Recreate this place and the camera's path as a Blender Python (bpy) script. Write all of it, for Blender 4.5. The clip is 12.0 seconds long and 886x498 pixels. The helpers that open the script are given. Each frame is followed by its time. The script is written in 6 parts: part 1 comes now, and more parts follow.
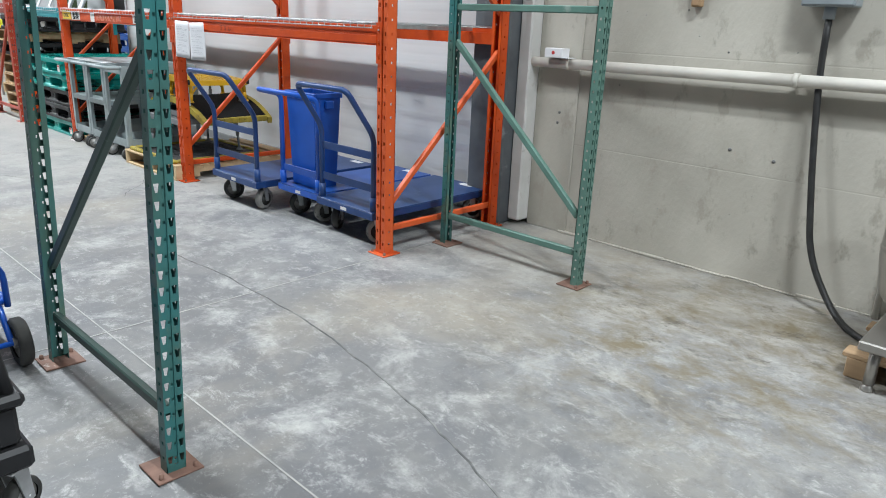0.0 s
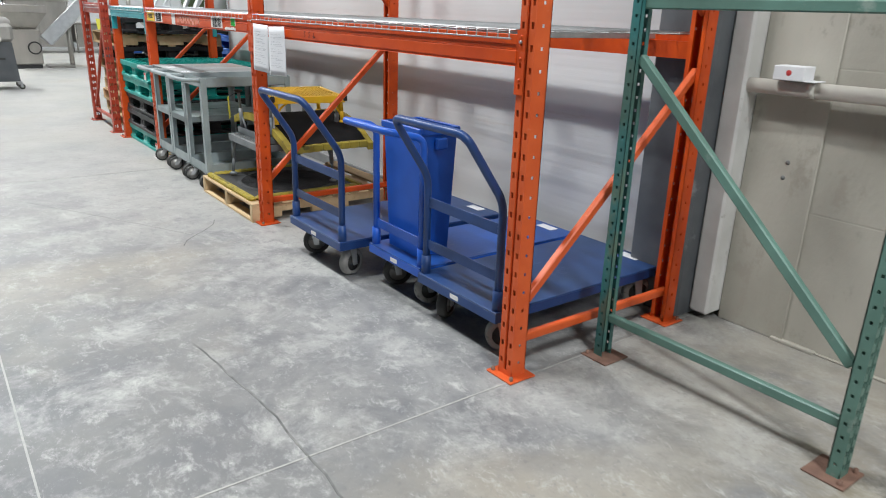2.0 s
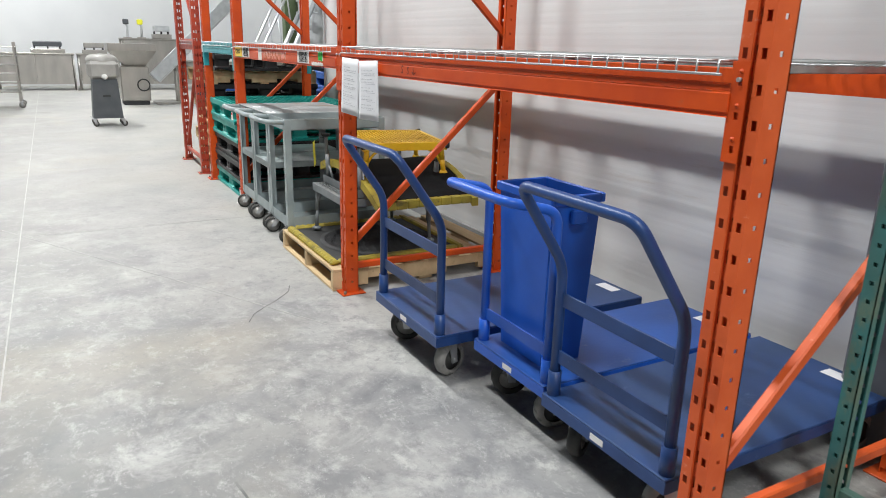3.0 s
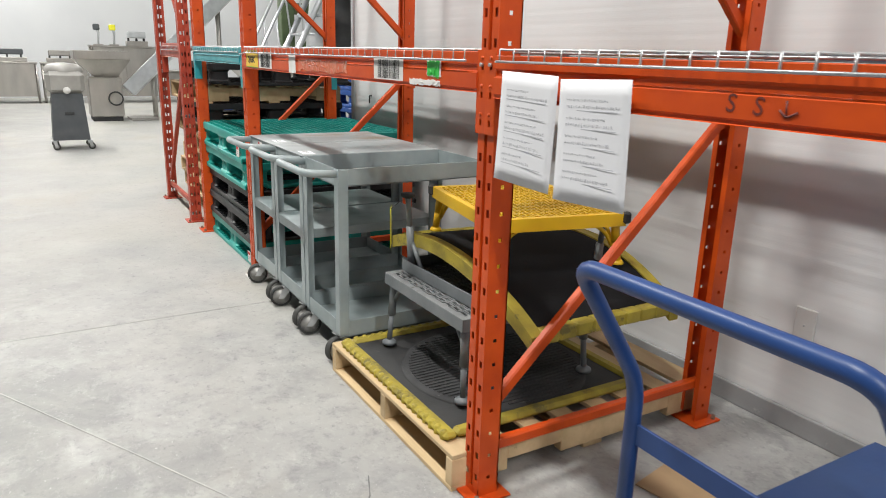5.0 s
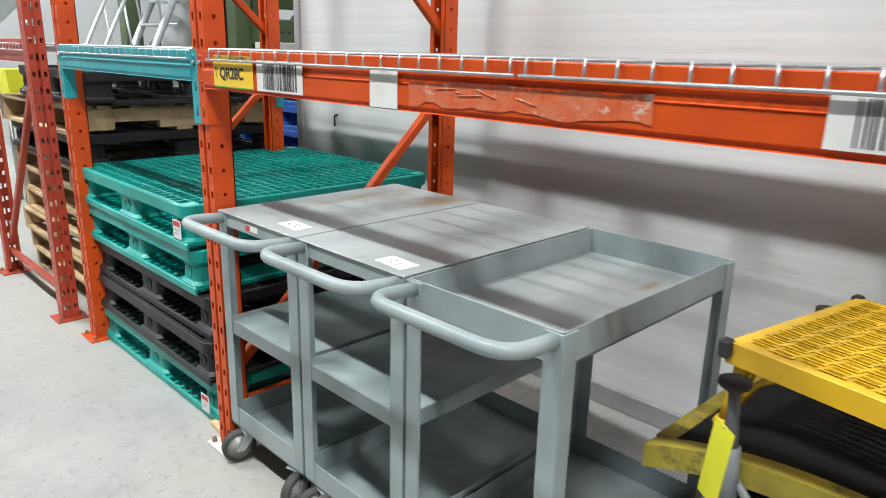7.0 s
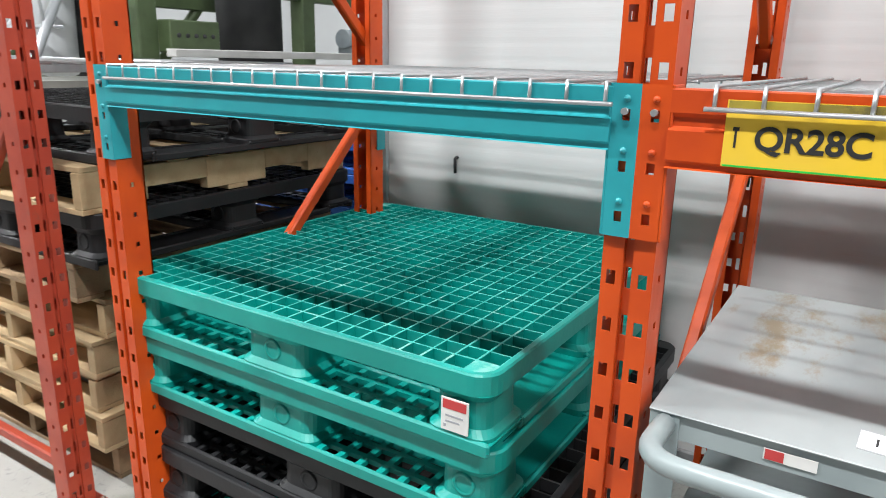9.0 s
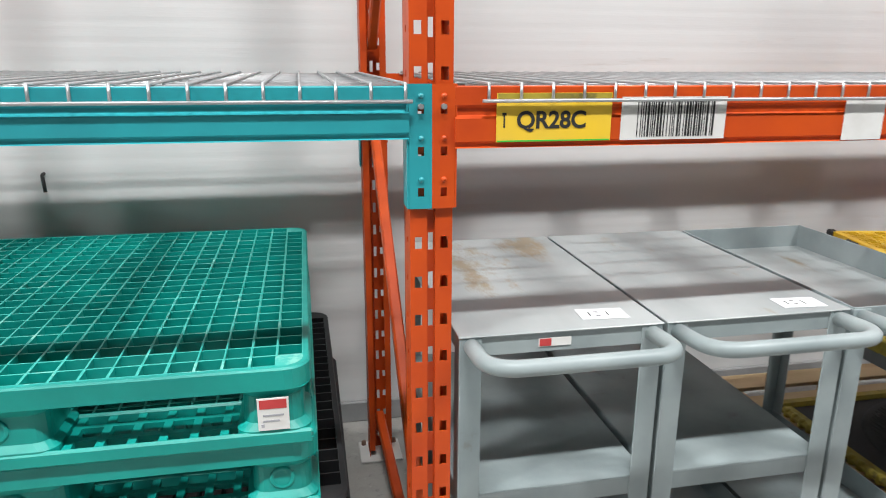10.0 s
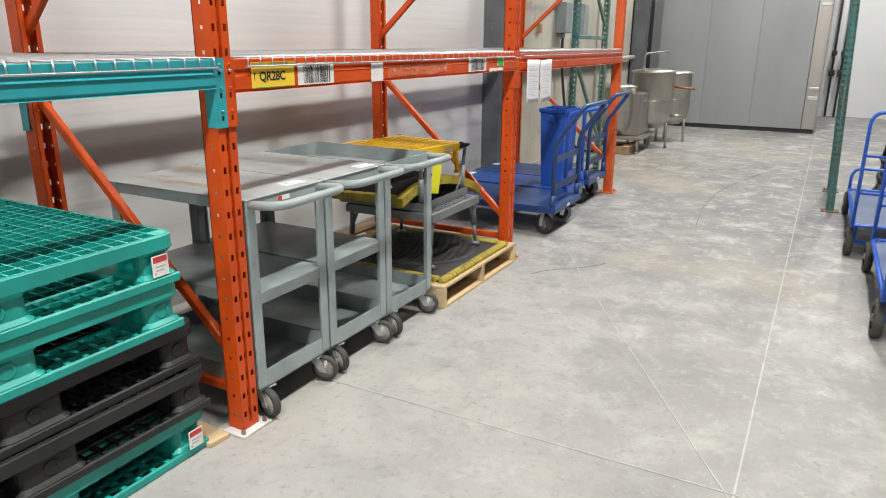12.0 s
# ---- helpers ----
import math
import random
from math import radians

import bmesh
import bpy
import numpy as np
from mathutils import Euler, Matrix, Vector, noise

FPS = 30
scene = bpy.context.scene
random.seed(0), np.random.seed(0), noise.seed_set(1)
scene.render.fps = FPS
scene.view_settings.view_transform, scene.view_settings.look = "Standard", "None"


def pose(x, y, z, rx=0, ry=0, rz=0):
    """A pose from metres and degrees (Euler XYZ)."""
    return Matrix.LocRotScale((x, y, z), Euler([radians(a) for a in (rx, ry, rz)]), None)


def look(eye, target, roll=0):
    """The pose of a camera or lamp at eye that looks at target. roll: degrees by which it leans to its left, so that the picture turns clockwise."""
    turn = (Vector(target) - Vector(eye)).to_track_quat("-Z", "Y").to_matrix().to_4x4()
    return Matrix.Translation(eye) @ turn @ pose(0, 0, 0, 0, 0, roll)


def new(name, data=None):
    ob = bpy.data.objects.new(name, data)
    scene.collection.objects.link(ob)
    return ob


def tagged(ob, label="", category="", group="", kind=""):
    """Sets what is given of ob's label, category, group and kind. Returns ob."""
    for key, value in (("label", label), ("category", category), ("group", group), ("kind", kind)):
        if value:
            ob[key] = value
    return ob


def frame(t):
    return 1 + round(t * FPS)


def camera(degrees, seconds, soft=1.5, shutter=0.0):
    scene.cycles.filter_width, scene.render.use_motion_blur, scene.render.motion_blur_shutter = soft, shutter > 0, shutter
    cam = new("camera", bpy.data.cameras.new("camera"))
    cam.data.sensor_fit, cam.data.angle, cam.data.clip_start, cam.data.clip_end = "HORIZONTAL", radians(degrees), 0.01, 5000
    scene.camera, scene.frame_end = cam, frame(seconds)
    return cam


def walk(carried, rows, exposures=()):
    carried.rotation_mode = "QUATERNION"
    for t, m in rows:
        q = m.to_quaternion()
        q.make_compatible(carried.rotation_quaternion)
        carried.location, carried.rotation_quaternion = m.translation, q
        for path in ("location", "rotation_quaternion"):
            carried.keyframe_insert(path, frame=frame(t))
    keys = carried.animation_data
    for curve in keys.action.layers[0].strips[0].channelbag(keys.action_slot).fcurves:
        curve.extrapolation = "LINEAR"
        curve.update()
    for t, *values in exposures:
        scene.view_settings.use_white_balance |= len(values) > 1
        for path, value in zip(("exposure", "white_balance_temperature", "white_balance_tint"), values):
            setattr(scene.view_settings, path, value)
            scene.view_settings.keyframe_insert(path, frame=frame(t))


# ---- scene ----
cam = camera(65.2, 12.0, 0.95, 0.13)
PATH = [
    (0, (5.586, -2.705, 1.381), (4.288, -1.316, 0.759), 2.4),
    (0.5, (5.328, -2.549, 1.401), (4.023, -1.223, 0.669), 2.2),
    (1, (5.066, -2.328, 1.412), (3.701, -1.087, 0.64), 2.1),
    (1.5, (4.768, -2.07, 1.412), (3.357, -0.859, 0.676), 2.0),
    (2, (4.393, -1.75, 1.419), (2.883, -0.61, 0.77), 1.9),
    (2.5, (3.966, -1.523, 1.395), (2.33, -0.537, 0.801), 1.6),
    (2.7, (3.809, -1.44, 1.39), (2.144, -0.495, 0.812), 1.4),
    (4.3, (2.349, -1.164, 1.33), (0.659, -0.231, 0.806), 1.9),
    (4.5, (2.13, -1.144, 1.339), (0.448, -0.203, 0.804), 1.6),
    (5, (1.596, -1.085, 1.344), (-0.058, -0.096, 0.808), 1.6),
    (5.5, (1.089, -1.032, 1.332), (-0.532, 0.01, 0.798), 1.5),
    (6, (0.63, -0.99, 1.312), (-0.871, 0.224, 0.787), 1.8),
    (6.5, (0.119, -0.985, 1.342), (-1.294, 0.321, 0.799), 1.5),
    (7, (-0.408, -0.998, 1.371), (-1.773, 0.359, 0.825), 1.4),
    (7.5, (-0.986, -0.994, 1.37), (-2.315, 0.398, 0.825), 1.0),
    (7.7, (-1.199, -0.984, 1.378), (-2.531, 0.402, 0.827), 1.0),
    (9.3, (-2.334, -1.017, 1.4), (-3.059, 0.772, 0.876), 1.1),
    (9.5, (-2.427, -1.056, 1.414), (-2.798, 0.838, 0.89), 0.9),
    (10, (-2.71, -1.238, 1.406), (-2.326, 0.652, 0.877), 0.3),
    (10.5, (-3.051, -1.383, 1.421), (-2.246, 0.367, 0.883), 0.4),
    (11, (-3.411, -1.479, 1.431), (-2.076, -0.096, 0.881), 0.8),
    (11.5, (-3.797, -1.63, 1.408), (-2.229, -0.518, 0.856), 0.2),
    (12, (-4.19, -1.754, 1.42), (-2.506, -0.84, 0.846), 0.4),
]
EXPOSURES = [(0.0, 0.0, 5850, 5), (1.5, -0.12, 6050, 6), (2.5, -0.06, 6150, 7), (4.5, -0.05, 6500, 8), (5.5, -0.06, 6400, 7), (7.0, 0.07, 6150, 5), (9.5, 0.18, 6200, 8), (10.5, -0.02, 6350, 8), (12.0, -0.03, 6600, 8)]
walk(cam, [(t, look(eye, target, roll)) for t, eye, target, roll in PATH], EXPOSURES)

# ---- light ----
SUNLESS = bpy.data.worlds.new("world")
scene.world = SUNLESS
SUNLESS.use_nodes = True
SUNLESS.node_tree.nodes["Background"].inputs[0].default_value = (0.9, 0.95, 1.0, 1)
SUNLESS.node_tree.nodes["Background"].inputs[1].default_value = 0.0
LAMP_W = 285.0
LAMP_Z = 6.2


def high_bay(x, y, watts=LAMP_W, along=True):
    """A linear high-bay luminaire below the ceiling with its area lamp."""
    li = bpy.data.lights.new("high_bay_lamp", "AREA")
    li.shape, li.size, li.size_y = "RECTANGLE", 1.2, 0.24
    li.energy, li.color = watts, (1.0, 0.98, 0.95)
    ob = new("high_bay_lamp", li)
    ob.matrix_world = pose(x, y, LAMP_Z - 0.06, 0, 0, 0 if along else 90)
    return ob


LAMPS = [(x, -1.95) for x in (-18.5, -14.5, -10.5, -6.6, -2.8, 1.1)] + [(6.4, -1.3), (10.2, -2.4)]
LAMPS += [(x, 4.6) for x in (-17, -12.5, -8)]
LAMPS += [(x, -7.0) for x in (-15,)]
for lx, ly in LAMPS:
    high_bay(lx, ly, 150.0 if ly > 0 else LAMP_W * (1.2 if 3 < lx < 8 else 1.0))

# ---- materials ----


def nodes_of(name):
    m = bpy.data.materials.new(name)
    m.use_nodes = True
    nt = m.node_tree
    return m, nt, nt.nodes["Principled BSDF"]


def surf(name, base, alt=None, rough=0.5, metal=0.0, scale=6.0, fine=60.0, bump=0.15, stain=None, stain_at=0.62, stain_scale=2.5,
         streak=None, rough_var=0.12, coat=0.0, rnd=0.0, spec=0.5):
    """A painted, cast or moulded surface: two scales of tone, optional stains and a fine bump."""
    m, nt, b = nodes_of(name)
    N, L = nt.nodes.new, nt.links.new
    tc = N("ShaderNodeTexCoord")
    info = N("ShaderNodeObjectInfo")
    add = N("ShaderNodeVectorMath")
    add.operation = "MULTIPLY_ADD"
    add.inputs[1].default_value = streak or (1, 1, 1)
    mul = N("ShaderNodeMath")
    mul.operation = "MULTIPLY"
    mul.inputs[1].default_value = 37.0
    L(info.outputs["Random"], mul.inputs[0])
    L(tc.outputs["Object"], add.inputs[0])
    L(mul.outputs[0], add.inputs[2])
    big = N("ShaderNodeTexNoise")
    big.inputs["Scale"].default_value, big.inputs["Detail"].default_value = scale, 6
    small = N("ShaderNodeTexNoise")
    small.inputs["Scale"].default_value, small.inputs["Detail"].default_value = fine, 4
    for n in (big, small):
        L(add.outputs[0], n.inputs["Vector"])
    alt = alt or tuple(c * 0.78 for c in base)
    mix = N("ShaderNodeMix")
    mix.data_type = "RGBA"
    mix.inputs[6].default_value, mix.inputs[7].default_value = (*base, 1), (*alt, 1)
    ramp = N("ShaderNodeMapRange")
    ramp.inputs[1].default_value, ramp.inputs[2].default_value = 0.35, 0.68
    L(big.outputs["Fac"], ramp.inputs[0])
    L(ramp.outputs[0], mix.inputs[0])
    out = mix.outputs[2]
    if stain:
        sn = N("ShaderNodeTexNoise")
        sn.inputs["Scale"].default_value, sn.inputs["Detail"].default_value, sn.inputs["Roughness"].default_value = stain_scale, 9, 0.7
        L(add.outputs[0], sn.inputs["Vector"])
        r2 = N("ShaderNodeMapRange")
        r2.inputs[1].default_value, r2.inputs[2].default_value = stain_at, stain_at + 0.08
        L(sn.outputs["Fac"], r2.inputs[0])
        mx = N("ShaderNodeMix")
        mx.data_type = "RGBA"
        mx.inputs[7].default_value = (*stain, 1)
        L(r2.outputs[0], mx.inputs[0])
        L(out, mx.inputs[6])
        out = mx.outputs[2]
    if rnd:
        hv = N("ShaderNodeHueSaturation")
        r3 = N("ShaderNodeMapRange")
        r3.inputs[3].default_value, r3.inputs[4].default_value = 1 - rnd, 1 + rnd
        L(info.outputs["Random"], r3.inputs[0])
        L(r3.outputs[0], hv.inputs["Value"])
        L(out, hv.inputs["Color"])
        out = hv.outputs[0]
    L(out, b.inputs["Base Color"])
    rr = N("ShaderNodeMapRange")
    rr.inputs[3].default_value, rr.inputs[4].default_value = max(rough - rough_var, 0.05), min(rough + rough_var, 1)
    L(big.outputs["Fac"], rr.inputs[0])
    L(rr.outputs[0], b.inputs["Roughness"])
    b.inputs["Metallic"].default_value = metal
    b.inputs["Coat Weight"].default_value = coat
    b.inputs["Specular IOR Level"].default_value = spec
    if bump:
        bp = N("ShaderNodeBump")
        bp.inputs["Strength"].default_value, bp.inputs["Distance"].default_value = bump, 0.004
        L(small.outputs["Fac"], bp.inputs["Height"])
        L(bp.outputs[0], b.inputs["Normal"])
    return m


def concrete_floor_material():
    m, nt, b = nodes_of("floor_concrete")
    N, L = nt.nodes.new, nt.links.new
    tc = N("ShaderNodeTexCoord")

    def noise_of(scale, detail, rough=0.6, dist=0.0, stretch=None):
        n = N("ShaderNodeTexNoise")
        n.inputs["Scale"].default_value, n.inputs["Detail"].default_value = scale, detail
        n.inputs["Roughness"].default_value, n.inputs["Distortion"].default_value = rough, dist
        if stretch:
            mp = N("ShaderNodeMapping")
            mp.inputs["Scale"].default_value = stretch
            mp.inputs["Rotation"].default_value = (0, 0, 0.5)
            L(tc.outputs["Object"], mp.inputs[0])
            L(mp.outputs[0], n.inputs["Vector"])
        else:
            L(tc.outputs["Object"], n.inputs["Vector"])
        return n.outputs["Fac"]

    def fade(fac, lo, hi):
        r = N("ShaderNodeMapRange")
        r.inputs[1].default_value, r.inputs[2].default_value = lo, hi
        L(fac, r.inputs[0])
        return r.outputs[0]

    def lay(under, fac, colour):
        mx = N("ShaderNodeMix")
        mx.data_type = "RGBA"
        L(fac, mx.inputs[0])
        if isinstance(under, tuple):
            mx.inputs[6].default_value = (*under, 1)
        else:
            L(under, mx.inputs[6])
        mx.inputs[7].default_value = (*colour, 1)
        return mx.outputs[2]

    place = N("ShaderNodeSeparateXYZ")
    L(tc.outputs["Object"], place.inputs[0])

    def times(*facs):
        out = facs[0]
        for f in facs[1:]:
            mm = N("ShaderNodeMath")
            mm.operation = "MULTIPLY"
            L(out, mm.inputs[0])
            if isinstance(f, float):
                mm.inputs[1].default_value = f
            else:
                L(f, mm.inputs[1])
            out = mm.outputs[0]
        return out

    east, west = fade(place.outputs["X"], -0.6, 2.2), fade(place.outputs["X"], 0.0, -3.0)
    c = lay((0.40, 0.392, 0.372), fade(noise_of(0.7, 8, 0.62, 0.3), 0.36, 0.66), (0.29, 0.29, 0.288))
    # the slab's +x end, darker and mottled
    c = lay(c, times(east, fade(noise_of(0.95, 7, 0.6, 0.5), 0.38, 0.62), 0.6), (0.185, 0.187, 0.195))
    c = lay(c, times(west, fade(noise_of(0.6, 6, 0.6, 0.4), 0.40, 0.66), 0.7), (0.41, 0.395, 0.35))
    # darkened towards -y in the colour, in place of weaker light on the aisle
    painted_dim = fade(place.outputs["Y"], -0.35, -1.5)
    c = lay(c, times(painted_dim, fade(noise_of(1.1, 8, 0.65, 0.5), 0.14, 0.52), 0.88), (0.225, 0.22, 0.206))
    c = lay(c, times(painted_dim, east, fade(noise_of(1.6, 9, 0.68, 0.5), 0.24, 0.56), 0.85), (0.125, 0.127, 0.135))
    # soft dark blotches, then pale trowel scuffs in two directions
    c = lay(c, times(fade(noise_of(2.3, 12, 0.68, 0.5), 0.47, 0.66), fade(place.outputs["X"], -3.4, 1.6), 0.95), (0.145, 0.147, 0.157))
    c = lay(c, times(fade(noise_of(3.1, 14, 0.74, 0.3), 0.50, 0.68), fade(place.outputs["X"], -5.5, 2.0), 0.9), (0.46, 0.457, 0.44))
    c = lay(c, times(fade(noise_of(7.0, 12, 0.78, 0.2), 0.52, 0.66), fade(place.outputs["X"], -4.5, 1.0), 0.9), (0.185, 0.185, 0.19))
    c = lay(c, times(fade(noise_of(0.45, 6, 0.6, 0.4), 0.55, 0.74), 0.8), (0.33, 0.295, 0.235))
    c = lay(c, times(fade(noise_of(7, 13, 0.80, 0.3, (1, 1.6, 1)), 0.54, 0.68), fade(place.outputs["X"], -4.2, 2.0), 0.8), (0.53, 0.525, 0.505))
    c = lay(c, times(fade(noise_of(9, 13, 0.82, 0.2, (1.5, 0.9, 1)), 0.56, 0.69), fade(place.outputs["X"], -4.2, 2.0), 0.7), (0.50, 0.495, 0.475))
    c = lay(c, times(fade(noise_of(24, 10, 0.78, 0.2), 0.55, 0.66), 0.6), (0.16, 0.16, 0.165))
    c = lay(c, fade(noise_of(55, 6, 0.75), 0.62, 0.70), (0.55, 0.545, 0.525))
    c = lay(c, fade(noise_of(60, 5, 0.7), 0.66, 0.74), (0.11, 0.11, 0.11))
    # warm dust between the green rack and the concrete wall
    dust = times(fade(place.outputs["X"], 2.2, 2.9), fade(place.outputs["Y"], 0.05, 0.75), fade(noise_of(2.0, 8, 0.7, 0.3), 0.30, 0.58), 0.6)
    c = lay(c, dust, (0.35, 0.318, 0.26))
    # brown adhesive and dirt left by the concrete wall
    far = N("ShaderNodeVectorMath")
    far.operation = "DISTANCE"
    far.inputs[1].default_value = (4.55, 0.45, 0)
    L(tc.outputs["Object"], far.inputs[0])
    near = fade(far.outputs["Value"], 1.5, 0.5)
    both = N("ShaderNodeMath")
    both.operation = "MULTIPLY"
    L(near, both.inputs[0])
    L(fade(noise_of(3.2, 12, 0.78, 0.3, (1, 1.4, 1)), 0.44, 0.62), both.inputs[1])
    c = lay(c, both.outputs[0], (0.19, 0.158, 0.10))
    ridge = N("ShaderNodeMath")
    ridge.operation = "MULTIPLY"
    L(near, ridge.inputs[0])
    L(fade(noise_of(5, 12, 0.8, 0.2, (0.8, 1.5, 1)), 0.52, 0.68), ridge.inputs[1])
    c = lay(c, ridge.outputs[0], (0.42, 0.40, 0.355))
    pit = N("ShaderNodeMath")
    pit.operation = "MULTIPLY"
    L(near, pit.inputs[0])
    L(fade(noise_of(4, 13, 0.82, 0.2, (1.0, 1.6, 1)), 0.54, 0.66), pit.inputs[1])
    c = lay(c, pit.outputs[0], (0.085, 0.077, 0.062))
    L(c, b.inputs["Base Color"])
    rr = N("ShaderNodeMapRange")
    rr.inputs[3].default_value, rr.inputs[4].default_value = 0.38, 0.72
    L(noise_of(2.4, 8, 0.7), rr.inputs[0])
    L(rr.outputs[0], b.inputs["Roughness"])
    bp = N("ShaderNodeBump")
    bp.inputs["Strength"].default_value, bp.inputs["Distance"].default_value = 0.18, 0.004
    L(noise_of(30, 8, 0.7), bp.inputs["Height"])
    L(bp.outputs[0], b.inputs["Normal"])
    return m


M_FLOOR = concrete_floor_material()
M_JOINT = surf("joint_filler", (0.46, 0.45, 0.425), (0.36, 0.355, 0.345), rough=0.8, scale=9, fine=90, stain=(0.34, 0.34, 0.33), stain_at=0.5, stain_scale=7)
M_CRACK = surf("dark_joint", (0.10, 0.10, 0.10), (0.26, 0.26, 0.25), rough=0.85, scale=12, fine=80)
M_WHITE = surf("white_panel", (0.70, 0.698, 0.695), (0.64, 0.635, 0.635), rough=0.42, scale=1.2, fine=30, bump=0.06, streak=(0.5, 1, 5), stain=(0.60, 0.575, 0.55), stain_at=0.62, stain_scale=1.6)
M_SOUTH = surf("dark_unseen_wall", (0.11, 0.113, 0.118), (0.09, 0.093, 0.097), rough=0.8, scale=1.5, fine=20)
M_FARWALL = surf("far_white_wall", (0.66, 0.67, 0.68), (0.61, 0.62, 0.635), rough=0.5, scale=0.8, fine=20, bump=0.04)
M_CONC = surf("wall_concrete", (0.50, 0.475, 0.415), (0.365, 0.345, 0.295), rough=0.85, scale=1.3, fine=38, bump=0.5, streak=(1.3, 1, 0.8), stain=(0.36, 0.335, 0.285), stain_at=0.56, stain_scale=4.5)
M_PLASTER = surf("white_plaster", (0.70, 0.69, 0.67), (0.58, 0.57, 0.55), rough=0.7, scale=4, fine=50, stain=(0.42, 0.40, 0.37), stain_at=0.62, stain_scale=5)
M_COLUMN = surf("column_steel", (0.125, 0.135, 0.145), (0.085, 0.092, 0.10), rough=0.5, scale=5, fine=60, stain=(0.26, 0.27, 0.28), stain_at=0.63, stain_scale=4)
M_ORANGE = surf("orange_paint", (0.62, 0.080, 0.008), (0.50, 0.056, 0.007), rough=0.40, spec=0.35, scale=7, fine=50, bump=0.08, stain=(0.40, 0.10, 0.045), stain_at=0.67, stain_scale=9)
M_ORANGE2 = surf("pale_orange_paint", (0.65, 0.112, 0.026), (0.57, 0.085, 0.018), rough=0.42, spec=0.4, scale=8, fine=60, bump=0.08, stain=(0.72, 0.30, 0.19), stain_at=0.64, stain_scale=10)
M_RED = surf("old_red_paint", (0.42, 0.055, 0.022), (0.33, 0.04, 0.02), rough=0.42, scale=8, fine=60, bump=0.1, stain=(0.20, 0.06, 0.04), stain_at=0.62, stain_scale=9)
M_TEAL = surf("teal_paint", (0.03, 0.33, 0.37), (0.025, 0.27, 0.31), rough=0.36, scale=7, fine=50, bump=0.08, stain=(0.20, 0.42, 0.42), stain_at=0.68, stain_scale=8)
M_GREEN = surf("green_paint", (0.038, 0.165, 0.165), (0.06, 0.115, 0.092), rough=0.4, scale=5, fine=60, bump=0.12, streak=(1, 1, 0.5), stain=(0.10, 0.16, 0.12), stain_at=0.56, stain_scale=6)
M_GREEN2 = surf("pale_green_paint", (0.125, 0.235, 0.195), (0.095, 0.18, 0.148), rough=0.42, scale=6, fine=60, bump=0.12, stain=(0.23, 0.30, 0.26), stain_at=0.62, stain_scale=7)
M_GREEND = surf("dark_green_paint", (0.03, 0.062, 0.052), (0.05, 0.09, 0.075), rough=0.45, scale=6, fine=60, bump=0.12, stain=(0.14, 0.20, 0.17), stain_at=0.62, stain_scale=7)
M_RUST = surf("rusty_plate", (0.22, 0.125, 0.09), (0.15, 0.085, 0.065), rough=0.75, scale=15, fine=80, bump=0.3, stain=(0.45, 0.40, 0.36), stain_at=0.6, stain_scale=14)
M_ZINC = surf("zinc_wire", (0.52, 0.53, 0.54), (0.42, 0.43, 0.44), rough=0.36, metal=0.7, scale=20, fine=80, bump=0.05)
M_GREYPAINT = surf("grey_paint", (0.325, 0.372, 0.378), (0.225, 0.268, 0.275), rough=0.40, scale=5, fine=55, bump=0.1, stain=(0.20, 0.205, 0.195), stain_at=0.61, stain_scale=5)
M_GREYTOP = surf("worn_grey_paint", (0.375, 0.40, 0.402), (0.255, 0.278, 0.282), rough=0.36, scale=4, fine=60, bump=0.06, streak=(1, 0.4, 1), stain=(0.26, 0.21, 0.14), stain_at=0.60, stain_scale=4.5)
M_STEP = surf("grey_enamel", (0.19, 0.205, 0.215), (0.14, 0.155, 0.165), rough=0.42, scale=8, fine=60, stain=(0.36, 0.37, 0.36), stain_at=0.66, stain_scale=12)
M_STEEL = surf("stainless", (0.46, 0.44, 0.41), (0.37, 0.355, 0.33), rough=0.34, metal=0.85, scale=4, fine=90, bump=0.05, streak=(1, 1, 0.3))
M_BLUE = surf("navy_paint", (0.017, 0.055, 0.19), (0.013, 0.042, 0.15), rough=0.4, scale=6, fine=60, bump=0.1, stain=(0.12, 0.16, 0.26), stain_at=0.66, stain_scale=9)
M_BLUEDECK = surf("scuffed_navy_deck", (0.018, 0.052, 0.17), (0.026, 0.058, 0.15), rough=0.42, scale=4, fine=60, bump=0.1, streak=(1, 0.5, 1), stain=(0.09, 0.13, 0.25), stain_at=0.62, stain_scale=6)
M_BRIGHT = surf("bright_blue_paint", (0.02, 0.11, 0.55), (0.018, 0.09, 0.46), rough=0.35, scale=5, fine=50, bump=0.06, stain=(0.08, 0.17, 0.50), stain_at=0.66, stain_scale=8)
M_BRIGHTDECK = surf("scuffed_blue_deck", (0.018, 0.085, 0.36), (0.022, 0.065, 0.24), rough=0.4, scale=3, fine=60, bump=0.1, streak=(1, 0.5, 1), stain=(0.10, 0.15, 0.32), stain_at=0.6, stain_scale=6)
M_TREAD = surf("worn_grey_tread", (0.30, 0.31, 0.315), (0.20, 0.21, 0.215), rough=0.5, metal=0.3, scale=9, fine=60, stain=(0.12, 0.12, 0.12), stain_at=0.58, stain_scale=12)
M_BIN = surf("blue_plastic", (0.015, 0.10, 0.50), (0.012, 0.08, 0.42), rough=0.45, scale=4, fine=70, bump=0.06)
M_RUBBER = surf("black_rubber", (0.022, 0.022, 0.023), (0.04, 0.04, 0.04), rough=0.75, scale=9, fine=90, bump=0.25, stain=(0.09, 0.085, 0.08), stain_at=0.66, stain_scale=10)
